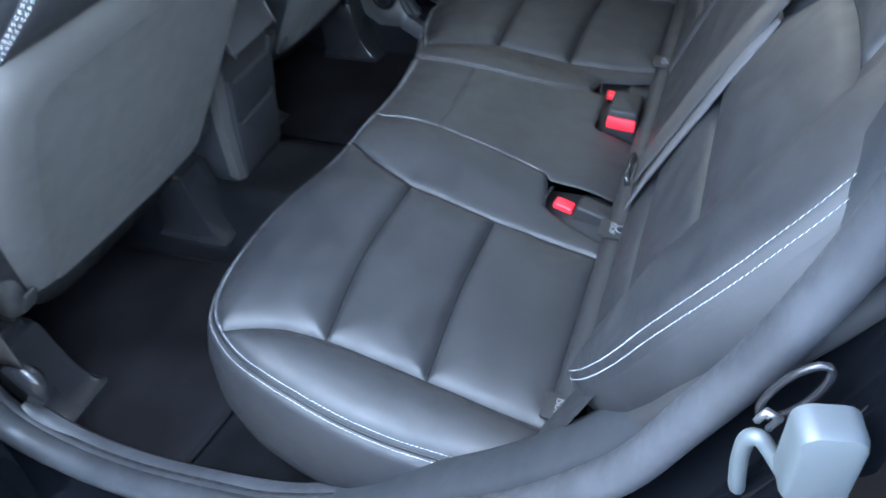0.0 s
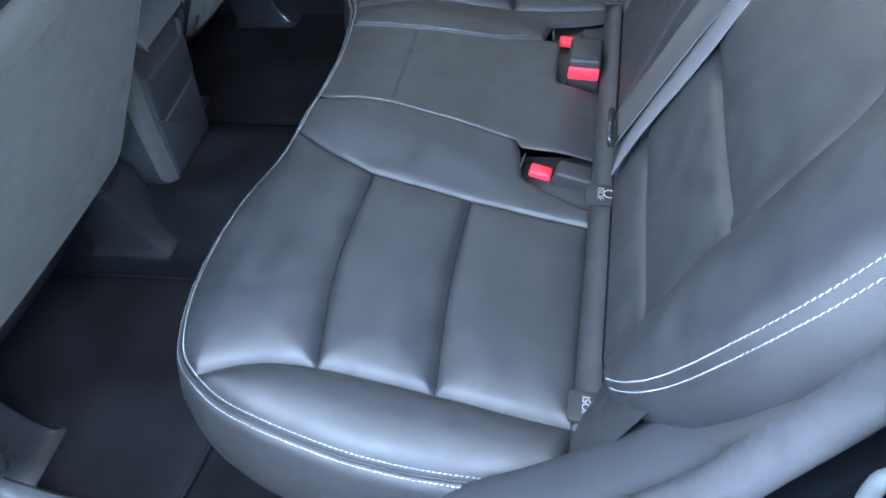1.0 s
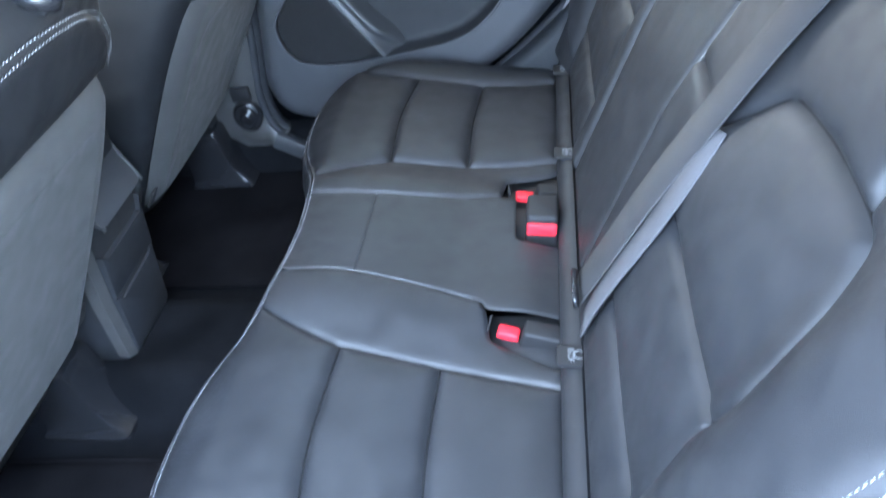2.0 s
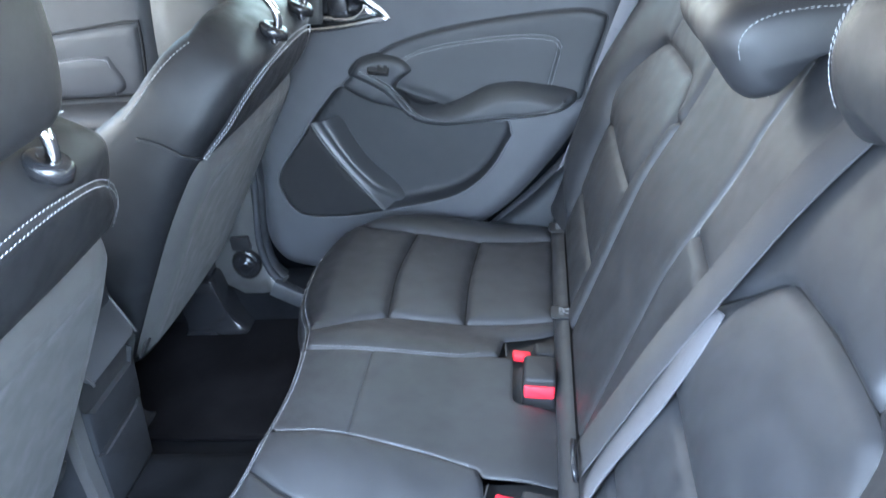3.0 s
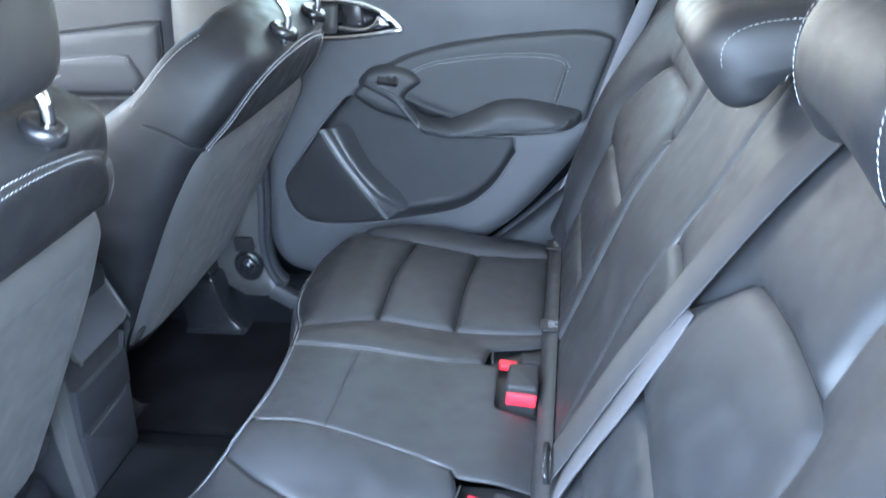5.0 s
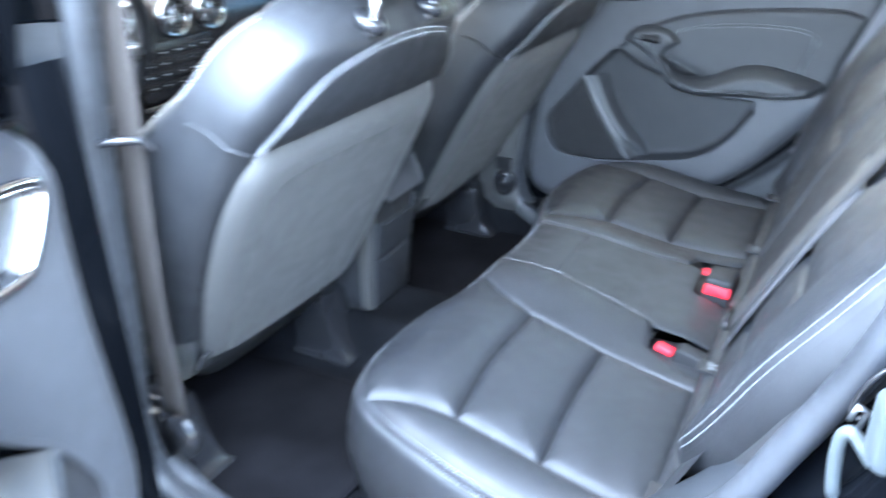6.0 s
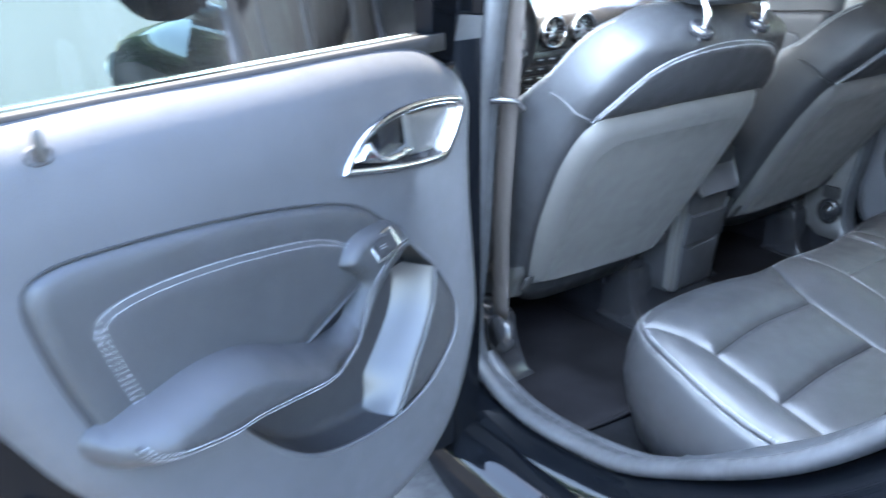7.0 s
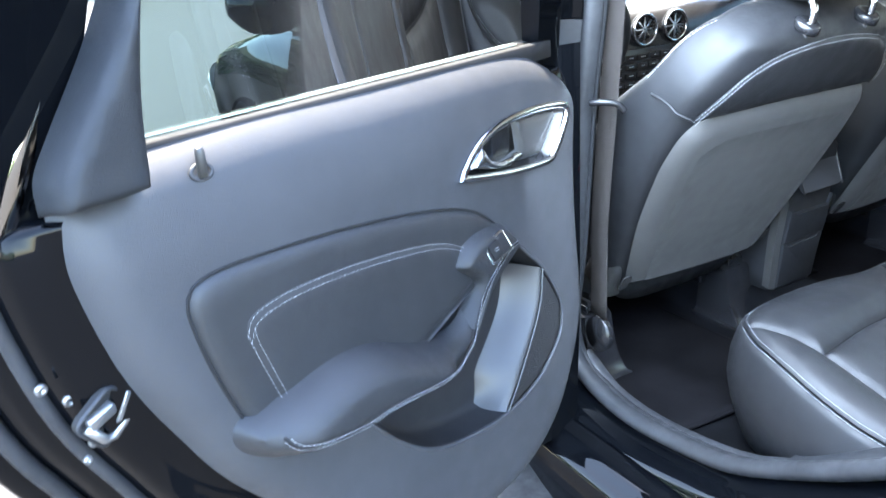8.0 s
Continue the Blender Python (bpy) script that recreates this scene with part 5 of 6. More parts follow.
def build_rail_cover(x, y, yaw=0.0):
    """A moulded cover over the rear end of a seat rail."""
    m = pose(x, y, 0.380, 0, 0, yaw)
    t = thing("seat_rail_cover", "moulded black plastic cover over a front seat rail end", "rail cover", m, "seat rail covers", local=True)
    rings = []
    for z, x0, x1, w in ((0.0, -0.086, 0.066, 0.053), (0.008, -0.086, 0.066, 0.053), (0.011, -0.082, 0.060, 0.047), (0.016, -0.080, 0.052, 0.044), (0.035, -0.080, 0.034, 0.043), (0.060, -0.080, 0.022, 0.042), (0.090, -0.080, 0.014, 0.041), (0.112, -0.080, 0.010, 0.040), (0.120, -0.078, 0.006, 0.037), (0.122, -0.072, -0.002, 0.030)):
        mid, l = (x0 + x1) / 2, x1 - x0
        rings.append([(mid + a, b, z) for a, b in rounded(l, 2 * w, min(0.009, l / 2 - 0.002), 2)])
    crisp(part("cover", loft([[(x, y, z * 1.18) for x, y, z in r] for r in rings], True, True), GLOSSPLASTIC, t), 28)
    crisp(part("rail_end", block(Matrix.Translation((-0.036, 0, 0.142)), 0.070, 0.050, 0.020, 0.004), GLOSSPLASTIC, t, "dark rail end"), 40)
    for k in (-1, 1):
        crisp(part("clip", block(Matrix.Translation((-0.020, k * 0.016, 0.160)), 0.034, 0.009, 0.012, 0.002), BUCKLE, t), 40)


for x, y in ((-0.772, -0.112), (-0.785, -0.535), (-0.872, 0.222), (-0.772, 0.582)):
    build_rail_cover(x, y)


# ---- centre console ----
def build_console():
    t = thing("centre_console", "dark grey centre console with a rear pocket and vent", "centre console", Matrix.Translation((-0.8, 0, 0.45)))
    yc = 0.016
    rings = []
    for z, xr, w in ((0.44, -0.710, 0.076), (0.50, -0.705, 0.078), (0.60, -0.697, 0.083), (0.68, -0.690, 0.087), (0.76, -0.682, 0.088), (0.80, -0.679, 0.086), (0.815, -0.689, 0.076)):
        l = 0.56
        rings.append([(xr - l / 2 + a, b + yc, z) for a, b in rounded(l, 2 * w, 0.022)])
    part("body", loft(rings, True, True), DULL, t)
    fm = Matrix.Translation((-0.693, yc, 0.64)) @ Matrix(((0, 0, 1), (1, 0, 0), (0, 1, 0))).to_4x4() @ pose(0, 0, 0, 5, 0, 0)
    # flat plate, its near-black stands for the shade inside the tray
    crisp(part("tray_shade", slab(fm @ Matrix.Translation((0.004, 0.052, -0.004)), rounded(0.140, 0.110, 0.010), 0.0052, 0.001), DARK, t, "flat near-black plate for the shade in the open tray"), 40)
    crisp(part("tray_lid", slab(fm @ pose(0.004, 0.118, 0.000, -26, 0, 0), rounded(0.136, 0.096, 0.014), 0.008, 0.003), SATINLID, t, "sheeny lid of the tray"), 40)
    rim = [fm @ pose(0.004, 0.118, 0.009, -26, 0, 0) @ Vector((x, y, 0)) for x, y in ((-0.066, -0.046), (-0.067, 0.036), (-0.058, 0.046), (0.058, 0.046), (0.067, 0.036), (0.066, -0.046))]
    part("lid_rim", tube(spline(rim, 5), 0.0022, 6), HARD, t, "pale rim of the tray lid")
    wedge = [(-0.068, -0.052), (0.072, -0.052), (0.074, 0.044), (0.064, 0.020), (-0.060, 0.020), (-0.070, 0.030)]
    crisp(part("tray_front", slab(fm @ pose(0.002, 0, -0.006, 3, 0, 0), wedge, 0.015, 0.004), DULL, t, "front panel of the tray"), 40)
    wing = [(-0.086, -0.172), (-0.066, -0.182), (-0.073, -0.05), (-0.071, 0.050), (-0.084, 0.088), (-0.093, 0.05), (-0.094, -0.05)]
    # paler plastic than the body: the cheek's highlight is put into its colour
    crisp(part("side_wing", slab(fm @ pose(0.006, 0, -0.010, 0, -10, 0), wing, 0.022, 0.006), HARD, t, "smooth side cheek of the console"), 40)
    pocket = [(-0.064, -0.170), (0.064, -0.170), (0.072, -0.050), (0.062, -0.050), (0.056, -0.060), (-0.052, -0.066), (-0.058, -0.058), (-0.066, -0.058)]
    crisp(part("pocket_panel", slab(fm @ Matrix.Translation((0, 0, -0.009)), pocket, 0.015, 0.005), DULL, t, "flap of the console's rear pocket"), 40)
    # another flat plate, dark as the shaded slot above the flap
    part("pocket_gap_shade", slab(fm @ Matrix.Translation((0, -0.056, -0.010)), rounded(0.130, 0.020, 0.004), 0.0125, 0.001), DARK, t)
    rows = [[(x, b * 0.076 + yc, z) for b in (-1, -0.9, 0, 0.9, 1)] for x, z in ((-0.700, 0.80), (-0.707, 0.85), (-0.725, 0.872), (-0.95, 0.88), (-0.98, 0.86), (-0.985, 0.80))]
    part("armrest_lid", loft(rows, False), LEATHER, t, "black leather armrest lid")
    rows = [[(x, b * w, z) for b in (-1, -0.8, 0, 0.8, 1)] for x, z, w in ((-1.0, 0.74, 0.10), (-1.2, 0.75, 0.11), (-1.35, 0.80, 0.13), (-1.42, 0.86, 0.15))]
    part("tunnel_tray", loft(rows, False), GLOSSPLASTIC, t)


build_console()


# ---- dashboard and front cabin ----
def build_dashboard():
    t = thing("dashboard", "black dashboard with round vents and a button panel", "dashboard", Matrix.Translation((-1.5, 0, 0.7)))
    rows = []
    for x, z in ((-1.42, 0.66), (-1.36, 0.74), (-1.36, 0.84), (-1.33, 0.90), (-1.33, 1.00), (-1.37, 1.06), (-1.50, 1.09), (-1.75, 1.08), (-1.95, 1.02)):
        rows.append([(x + 0.05 * (abs(y) / 0.68) ** 2, y, z) for y in np.linspace(-0.68, 0.68, 15)])
    part("dash_body", loft(rows, False), GLOSSPLASTIC, t)
    for y in (-0.02, 0.10, 0.22, -0.58, 0.58):
        m = Matrix.Translation((-1.328, y, 1.015)) @ Matrix(((0, 0, 1), (1, 0, 0), (0, 1, 0))).to_4x4()
        v = part("vent", loft([[m @ Vector((r * math.cos(a), r * math.sin(a), z)) for a in np.linspace(0, 2 * math.pi, 21)[:-1]] for r, z in ((0.046, 0), (0.044, 0.012), (0.038, 0.014), (0.035, 0.002), (0.001, 0.002))]), GLOSSPLASTIC, t, "round black air vent")
        part("vent_ring", tube([m @ Vector((0.043 * math.cos(a), 0.043 * math.sin(a), 0.013)) for a in np.linspace(0, 2 * math.pi, 25)[:-1]], 0.004, 8, (1, 0, 0.1), True), CHROME, v, "chrome vent ring")
        for k in range(4):
            a = k * math.pi / 4
            part("vane", tube([m @ Vector((0.034 * math.cos(a) * q, 0.034 * math.sin(a) * q, 0.009)) for q in (-1, 1)], 0.003, 5, (1, 0.2, 0.1)), SATIN, v)
    fm = Matrix.Translation((-1.322, 0.09, 0.90)) @ Matrix(((0, 0, 1), (1, 0, 0), (0, 1, 0))).to_4x4()
    p = part("button_panel", slab(fm, rounded(0.24, 0.13, 0.01), 0.008, 0.003), GLOSSPLASTIC, t)
    for j in range(4):
        for i in range(5):
            crisp(part("button", slab(fm @ Matrix.Translation((-0.09 + 0.045 * i, 0.042 - 0.025 * j, 0.007)), rounded(0.038, 0.014, 0.002), 0.005, 0.001), BUCKLE, p), 40)
            part("button_mark", slab(fm @ Matrix.Translation((-0.09 + 0.045 * i, 0.042 - 0.025 * j, 0.0118)), rounded(0.018, 0.0025, 0.0008), 0.0006, 0.0002), SATIN, p)
    part("trim_bar", slab(fm @ Matrix.Translation((0, -0.078, 0.002)), rounded(0.24, 0.010, 0.002), 0.008, 0.002), CHROME, t, "bright trim bar")
    km = fm @ Matrix.Translation((0.0, -0.115, 0.0))
    for i in (-1, 1):
        part("knob", loft([[km @ Vector((i * 0.08 + r * math.cos(a), r * math.sin(a), z)) for a in np.linspace(0, 2 * math.pi, 17)[:-1]] for r, z in ((0.024, 0), (0.022, 0.018), (0.018, 0.020))], True, True), SATIN, t, "round climate knob")
    wm = Matrix.Translation((-1.12, -0.36, 1.0)) @ pose(0, 0, 0, 0, -65, 0)
    w = thing("steering_wheel", "black leather steering wheel before the dashboard", "steering wheel", wm, local=True)
    part("rim", tube([Vector((0.185 * math.cos(a), 0.185 * math.sin(a), 0)) for a in np.linspace(0, 2 * math.pi, 49)[:-1]], 0.016, 10, (0, 0, 1), True), LEATHER, w)
    part("hub", slab(Matrix.Translation((0, 0, -0.02)), rounded(0.16, 0.14, 0.05), 0.04, 0.015), SOFT, w)
    for a in (0, 180, 270):
        part("spoke", tube([Vector((q * math.cos(radians(a + 90)), q * math.sin(radians(a + 90)), 0)) for q in (0.05, 0.18)], 0.014, 8, (0, 0, 1)), SATIN, w)


build_dashboard()


def build_front_sides():
    """Front doors' cards on both sides, posts and far window pane."""
    for s in (-1, 1):
        t = thing("front_door", "closed front car door with padded black card", "car door", Matrix.Translation((-1.2, s * 0.7, 0.5)), "front doors")

        def place(x, z, w):
            return (x, s * (0.70 - w), z)

        card = spline([(-0.80, 1.16), (-0.80, 1.16), (-1.1, 1.165), (-1.5, 1.15), (-1.62, 1.10), (-1.62, 1.10), (-1.60, 0.7), (-1.55, 0.50), (-1.50, 0.46), (-0.90, 0.46), (-0.86, 0.50), (-0.83, 0.80)], 6, True)
        part("door_card", pad(card, place, 0.0, 0.04, 0.03, -0.03, 2.2), SOFT, t)
        ins = spline([(-0.838, 1.045), (-0.850, 1.060), (-0.95, 1.055), (-1.2, 1.035), (-1.40, 0.99), (-1.42, 0.93), (-1.2, 0.91), (-0.88, 0.905), (-0.862, 0.918)], 6, True)
        part("upper_insert", pad(ins, place, 0.012, 0.016, 0.016, -0.003), SOFT, t)
        part("groove", tube([place(q[0], q[1], 0.001) for q in resample(ins, 0.015, True)], 0.003, 6, closed=True), DARK, t)
        part("quilted_panel", pad(spline([(-0.915, 0.985), (-0.93, 0.998), (-1.0, 1.0), (-1.2, 0.985), (-1.36, 0.95), (-1.2, 0.925), (-0.92, 0.915)], 6, True), lambda x, z, w: place(x, z, w + 0.011), 0.009, 0.012, 0.016, 0.0), SOFT, t)
        part("stitching", stitches([np.array(place(q[0], q[1], 0.018)) for q in resample(spline([(-0.925, 0.915), (-0.920, 0.98), (-0.935, 0.992), (-1.0, 0.994), (-1.2, 0.979)], 6), 0.004)], (0, -s, 0), 0.004, 0.002, 0.0008), THREAD, t)
        part("armrest", pad(spline([(-0.90, 0.885), (-0.95, 0.895), (-1.2, 0.90), (-1.42, 0.915), (-1.44, 0.88), (-1.2, 0.83), (-0.95, 0.82), (-0.89, 0.84)], 6, True), place, 0.06, 0.04, 0.014, -0.002), VINYL, t)
        part("stitching", stitches([np.array(place(x, 0.838, 0.030)) for x in np.linspace(-1.2, -0.9, 60)], (0, -s, -0.5), 0.004, 0.002, 0.0008), THREAD, t)
        rows = [[(x, s * (0.735 - 0.05 * k), 1.12 + 0.32 * k) for x in np.linspace(-1.55 + 0.42 * k, -0.78 + 0.06 * k, 6)] for k in np.linspace(0, 1, 5)]
        g = part("window_pane", loft(rows, False), GLASS, t, "green-tinted front side window pane")
        g.visible_shadow = False
        # painted outside of the door
        skin = [[(x, s * y, z) for x in np.linspace(-1.62, -0.672, 14)] for y, z in ((0.80, 0.34), (0.845, 0.42), (0.868, 0.60), (0.874, 0.74), (0.882, 0.83), (0.884, 0.90), (0.874, 0.96), (0.862, 1.02), (0.846, 1.075), (0.835, 1.10), (0.78, 1.105))]
        part("outer_skin", loft(skin, False), PAINT, t, "glossy black outer door skin")
        part("belt_strip", sweep([(x, s * 0.838, 1.108 + 0.010 * (x + 1.6)) for x in np.linspace(-1.66, -0.672, 12)], [(-0.010, -0.010), (0.012, -0.010), (0.012, 0.008), (0.004, 0.013), (-0.010, 0.013)]), CHROME, t, "bright chrome belt strip")
        part("door_handle", tube(spline([(-0.93, s * 0.868, 0.985), (-0.915, s * 0.905, 0.988), (-0.83, s * 0.912, 0.992), (-0.765, s * 0.905, 0.994), (-0.75, s * 0.868, 0.995)], 6), 0.011, 10), PAINT, t, "black outer door handle")
        rows = [[(-0.765 + 0.02 * k, s * (0.825 - 0.10 * k), 1.09 + 0.37 * k), (-0.655 + 0.02 * k, s * (0.825 - 0.10 * k), 1.09 + 0.37 * k), (-0.66 + 0.02 * k, s * (0.745 - 0.08 * k), 1.09 + 0.37 * k), (-0.765 + 0.02 * k, s * (0.745 - 0.08 * k), 1.09 + 0.37 * k)] for k in np.linspace(0, 1, 5)]
        crisp(structure("centre_pillar", loft(rows, True, True), PAINT if s < 0 else HARD, "centre roof pillar between the doors", "car pillar"), 40)
        body = [[(-0.80 if s < 0 else -0.76, s * y, z), (-0.655, s * y, z), (-0.665, s * (y - 0.11), z)] for y, z in ((0.80, 0.36), (0.79, 0.60), (0.79, 0.90), (0.79, 1.12))]
        structure("lower_pillar", loft(body, False), PAINT if s < 0 else HARD, "lower centre pillar behind the front door", "car pillar")
        ap = [[(-1.62 + 0.50 * k + d, s * (0.76 - 0.15 * k), 1.08 + 0.36 * k) for d in (-0.05, 0.06)] for k in np.linspace(0, 1, 4)]
        structure("windscreen_pillar", loft(ap, False), PAINT, "black windscreen pillar", "car pillar")
        # wing with wheel arch
        rows = []
        for x in np.linspace(-2.75, -1.625, 30):
            d = (x + 2.06) / 0.375
            arch = 0.46 + 0.40 * math.sqrt(max(0, 1 - d * d)) if abs(d) < 1 else 0.33
            nose = 0.16 * smooth(-2.35, -2.75, x)
            rows.append([(x, s * (y - nose), max(z, arch) if z < 0.9 else z - 0.10 * smooth(-1.9, -2.75, x)) for y, z in ((0.85, 0.33), (0.862, 0.55), (0.88, 0.76), (0.886, 0.91), (0.872, 0.98), (0.85, 1.03), (0.80, 1.06), (0.66, 1.09))])
        wing = thing("front_wing", "glossy black front wing with headlamp", "car body", Matrix.Translation((-2.0, s * 0.8, 0.4)), kind="structure")
        part("panel", loft(rows, False), PAINT, wing)
        lamp = spline([(-2.42, 0.90), (-2.52, 0.93), (-2.64, 0.90), (-2.70, 0.80), (-2.62, 0.76), (-2.48, 0.82)], 5, True)
        part("headlamp", pad(lamp, lambda x, z, h: (x, s * (0.893 + h - 0.16 * smooth(-2.35, -2.75, x)), z), 0.012, 0.03, 0.02), LAMP, wing, "clear front headlamp")
        part("wheel_arch", loft([[(-2.06 + 0.372 * math.cos(a), s * y, 0.46 + 0.40 * math.sin(a)) for a in np.linspace(-0.3, math.pi + 0.3, 24)] for y in (0.86, 0.55)], False), DARK, wing)
        wm = pose(-2.06, s * 0.78, 0.42, 90, 0, 0)
        wheel = part("wheel", loft([[wm @ Vector((r * math.cos(a), r * math.sin(a), z)) for a in np.linspace(0, 2 * math.pi, 41)[:-1]] for r, z in ((0.225, -0.09), (0.29, -0.10), (0.318, -0.085), (0.322, 0), (0.318, 0.085), (0.29, 0.10), (0.225, 0.09))]), TYRE, wing, "black tyre with a silver spoked rim")
        part("rim", loft([[wm @ Vector((r * math.cos(a), r * math.sin(a), z)) for a in np.linspace(0, 2 * math.pi, 41)[:-1]] for r, z in ((0.228, -0.09), (0.222, -0.05), (0.205, 0.0), (0.205, 0.05), (0.228, 0.09))]), SATIN, wheel)
        for k in range(5):
            a = 2 * math.pi * k / 5
            for dz in (-1, 1):
                part("spoke", tube([wm @ Vector((0.03 * math.cos(a), 0.03 * math.sin(a), dz * 0.072)), wm @ Vector((0.212 * math.cos(a), 0.212 * math.sin(a), dz * 0.06))], 0.022, 8, (0, 1, 0)), SATIN, wheel)
    for s in (-1, 1):
        wall = [[(x, s * y, z) for x in (-2.0, -0.72)] for y, z in ((0.655, 0.33), (0.668, 0.44), (0.70, 0.475), (0.74, 0.48))]
        structure("front_sill_trim", loft(wall, False), HARD, "dark grey sill trim under the front door", "sill trim")
    mm = thing("wing_mirror", "glossy black door mirror on the front door", "mirror", Matrix.Translation((-1.38, -0.86, 1.1)))
    rows = []
    for y, k in zip(np.linspace(-0.88, -1.06, 9), (0.55, 0.8, 0.93, 1.0, 1.0, 0.97, 0.88, 0.66, 0.3)):
        rows.append([(-1.39 + 0.055 * k * math.cos(a), y, 1.185 + 0.068 * k * math.sin(a)) for a in np.linspace(0, 2 * math.pi, 17)[:-1]])
    part("shell", loft(rows, True, True), PAINT, mm)
    part("stem", tube([(-1.39, -0.83, 1.11), (-1.39, -0.90, 1.14)], 0.022, 8), GLOSSPLASTIC, mm)
    for name, ends, label in (("windscreen", ((-1.86, 1.09, 0.66), (-1.66, 1.25, 0.62), (-1.48, 1.40, 0.55)), "clear windscreen of the car"), ("rear_window", ((1.28, 1.10, 0.58), (1.22, 1.24, 0.56), (1.15, 1.36, 0.54)), "tinted rear window of the car")):
        g = structure(name, loft([[(x - 0.06 * (y * y) * (1 if x < 0 else -1) * -1, y * w, z) for y in np.linspace(-1, 1, 9)] for x, z, w in ends], False), GLASS, label, "car window")
        g.visible_shadow = False
    bonnet = [[(x, y, z - 0.04 * (y / 0.7) ** 2) for y in np.linspace(-0.70, 0.70, 9)] for x, z in ((-1.70, 1.10), (-2.2, 1.06), (-2.6, 0.98), (-2.78, 0.85), (-2.82, 0.4))]
    structure("bonnet", loft(bonnet, False), PAINT, "glossy black bonnet of the car", "car body")
    fire = [[(x, y, z) for y in (-0.7, 0.7)] for x, z in ((-1.98, 0.3), (-1.98, 1.05))]
    structure("bulkhead", loft(fire, False), DARK, "dark bulkhead behind the dashboard", "car body")


build_front_sides()


# ---- belts ----
def webbing(path, width, wide, thick=0.0012):
    """A belt along a path; wide(k) gives the direction of its width."""
    rings = []
    p = [Vector(q) for q in path]
    for i, q in enumerate(p):
        t = (p[min(i + 1, len(p) - 1)] - p[max(i - 1, 0)]).normalized()
        w = Vector(wide(i / (len(p) - 1)))
        w = (w - t * w.dot(t)).normalized()
        n = t.cross(w)
        e = 0.0015
        rings.append([q + w * a + n * b for a, b in ((-width / 2, 0), (-width / 2 + e, -thick), (width / 2 - e, -thick), (width / 2, 0), (width / 2 - e, thick), (-width / 2 + e, thick))])
    return loft(rings, True, True)


def build_belts():
    t = thing("rear_centre_belt", "black webbing seat belt lying down the backrest", "seat belt", Matrix.Translation((0.05, -0.15, 0.7)))
    line = [back_place(y, s, h) for y, s, h in ((-0.246, 0.545, 0.006), (-0.238, 0.50, 0.018), (-0.222, 0.42, 0.020), (-0.208, 0.31, 0.018), (-0.190, 0.20, 0.016), (-0.170, 0.10, 0.016), (-0.152, 0.012, 0.016))]
    part("webbing", webbing(resample(spline(line, 6), 0.012), 0.050, lambda k: (-0.06, 1, 0.05)), WEBGREY, t)
    line = [back_place(y, s, h) for y, s, h in ((-0.222, 0.300, 0.012), (-0.236, 0.25, 0.012), (-0.232, 0.19, 0.012), (-0.214, 0.11, 0.012), (-0.204, 0.05, 0.012), (-0.200, 0.0, 0.010))]
    part("webbing", webbing(resample(spline(line, 6), 0.012), 0.046, lambda k: (0.15, 0.95, 0.3 - 0.25 * k)), WEBTWIST, t, "twisted paler stretch of the belt")
    am = Matrix.Translation(back_place(-0.160, 0.012, 0.022)) @ pose(0, 0, 0, 0, -60, 0)
    part("belt_guide", tube([am @ Vector(q) for q in ((0, -0.028, 0), (0.008, -0.026, 0.006), (0.008, 0.026, 0.006), (0, 0.028, 0))], 0.004, 8), GLOSSPLASTIC, t, "dark belt loop")
    gm = back_place(-0.246, 0.525, 0.008)
    part("belt_slot", slab(Matrix.Translation(gm) @ Matrix((Vector((0, 1, 0)), BACK_UP, -BACK_N)).transposed().to_4x4() @ pose(0, 0, -0.004, 0, 0, 0), rounded(0.07, 0.02, 0.005), 0.004, 0.001), DARK, t)
    # outer belts of the rear bench
    for s in (-1, 1):
        o = thing("rear_outer_belt", "black webbing seat belt hanging beside the rear seat", "seat belt", Matrix.Translation((0.05, s * 0.62, 0.7)), "rear outer belts")
        if s > 0:
            path = spline([(0.19, 0.600, 1.15), (0.12, 0.612, 0.98), (0.05, 0.625, 0.78), (-0.005, 0.625, 0.655), (-0.03, 0.610, 0.60)], 6)
            part("webbing", webbing(resample(path, 0.015), 0.034, lambda k: (0.85, 0.25, 0.1)), WEBPALE, o)
            part("anchor_bolt", loft([[(0.006 + r * math.cos(a), 0.610 - z, 0.675 + r * math.sin(a)) for a in np.linspace(0, 2 * math.pi, 13)[:-1]] for r, z in ((0.006, 0), (0.006, 0.006), (0.003, 0.008))], True, True), DARK, o)
        else:
            path = spline([(0.25, -0.590, 1.06), (0.19, -0.588, 0.90), (0.13, -0.585, 0.76), (0.08, -0.575, 0.66)], 6)
            part("webbing", webbing(resample(path, 0.015), 0.046, lambda k: (0.9, 0.2, -0.1)), WEB, o)
            part("anchor_strap", tube([(-0.012, -0.530, 0.622), (0.02, -0.565, 0.630), (0.05, -0.60, 0.645)], 0.005, 8), STEEL, o, "pale metal anchor strap")
    # front belts on the pillars
    for s in (-1, 1):
        o = thing("front_belt", "dark brown-black seat belt on the centre pillar", "seat belt", Matrix.Translation((-0.69, s * 0.6, 0.5)), "front belts")
        path = spline([(-0.652, s * 0.606, 1.30), (-0.668, s * 0.610, 1.05), (-0.688, s * 0.612, 0.80), (-0.694, s * 0.608, 0.65), (-0.697, s * 0.606, 0.575)], 6)
        part("webbing", webbing(resample(path, 0.02), 0.047, lambda k: (1, 0, 0.1)), WEBBROWN, o)
        m = Matrix.Translation((-0.697, s * 0.598, 0.532)) @ pose(0, 0, 0, 90 * s, 0, 0)
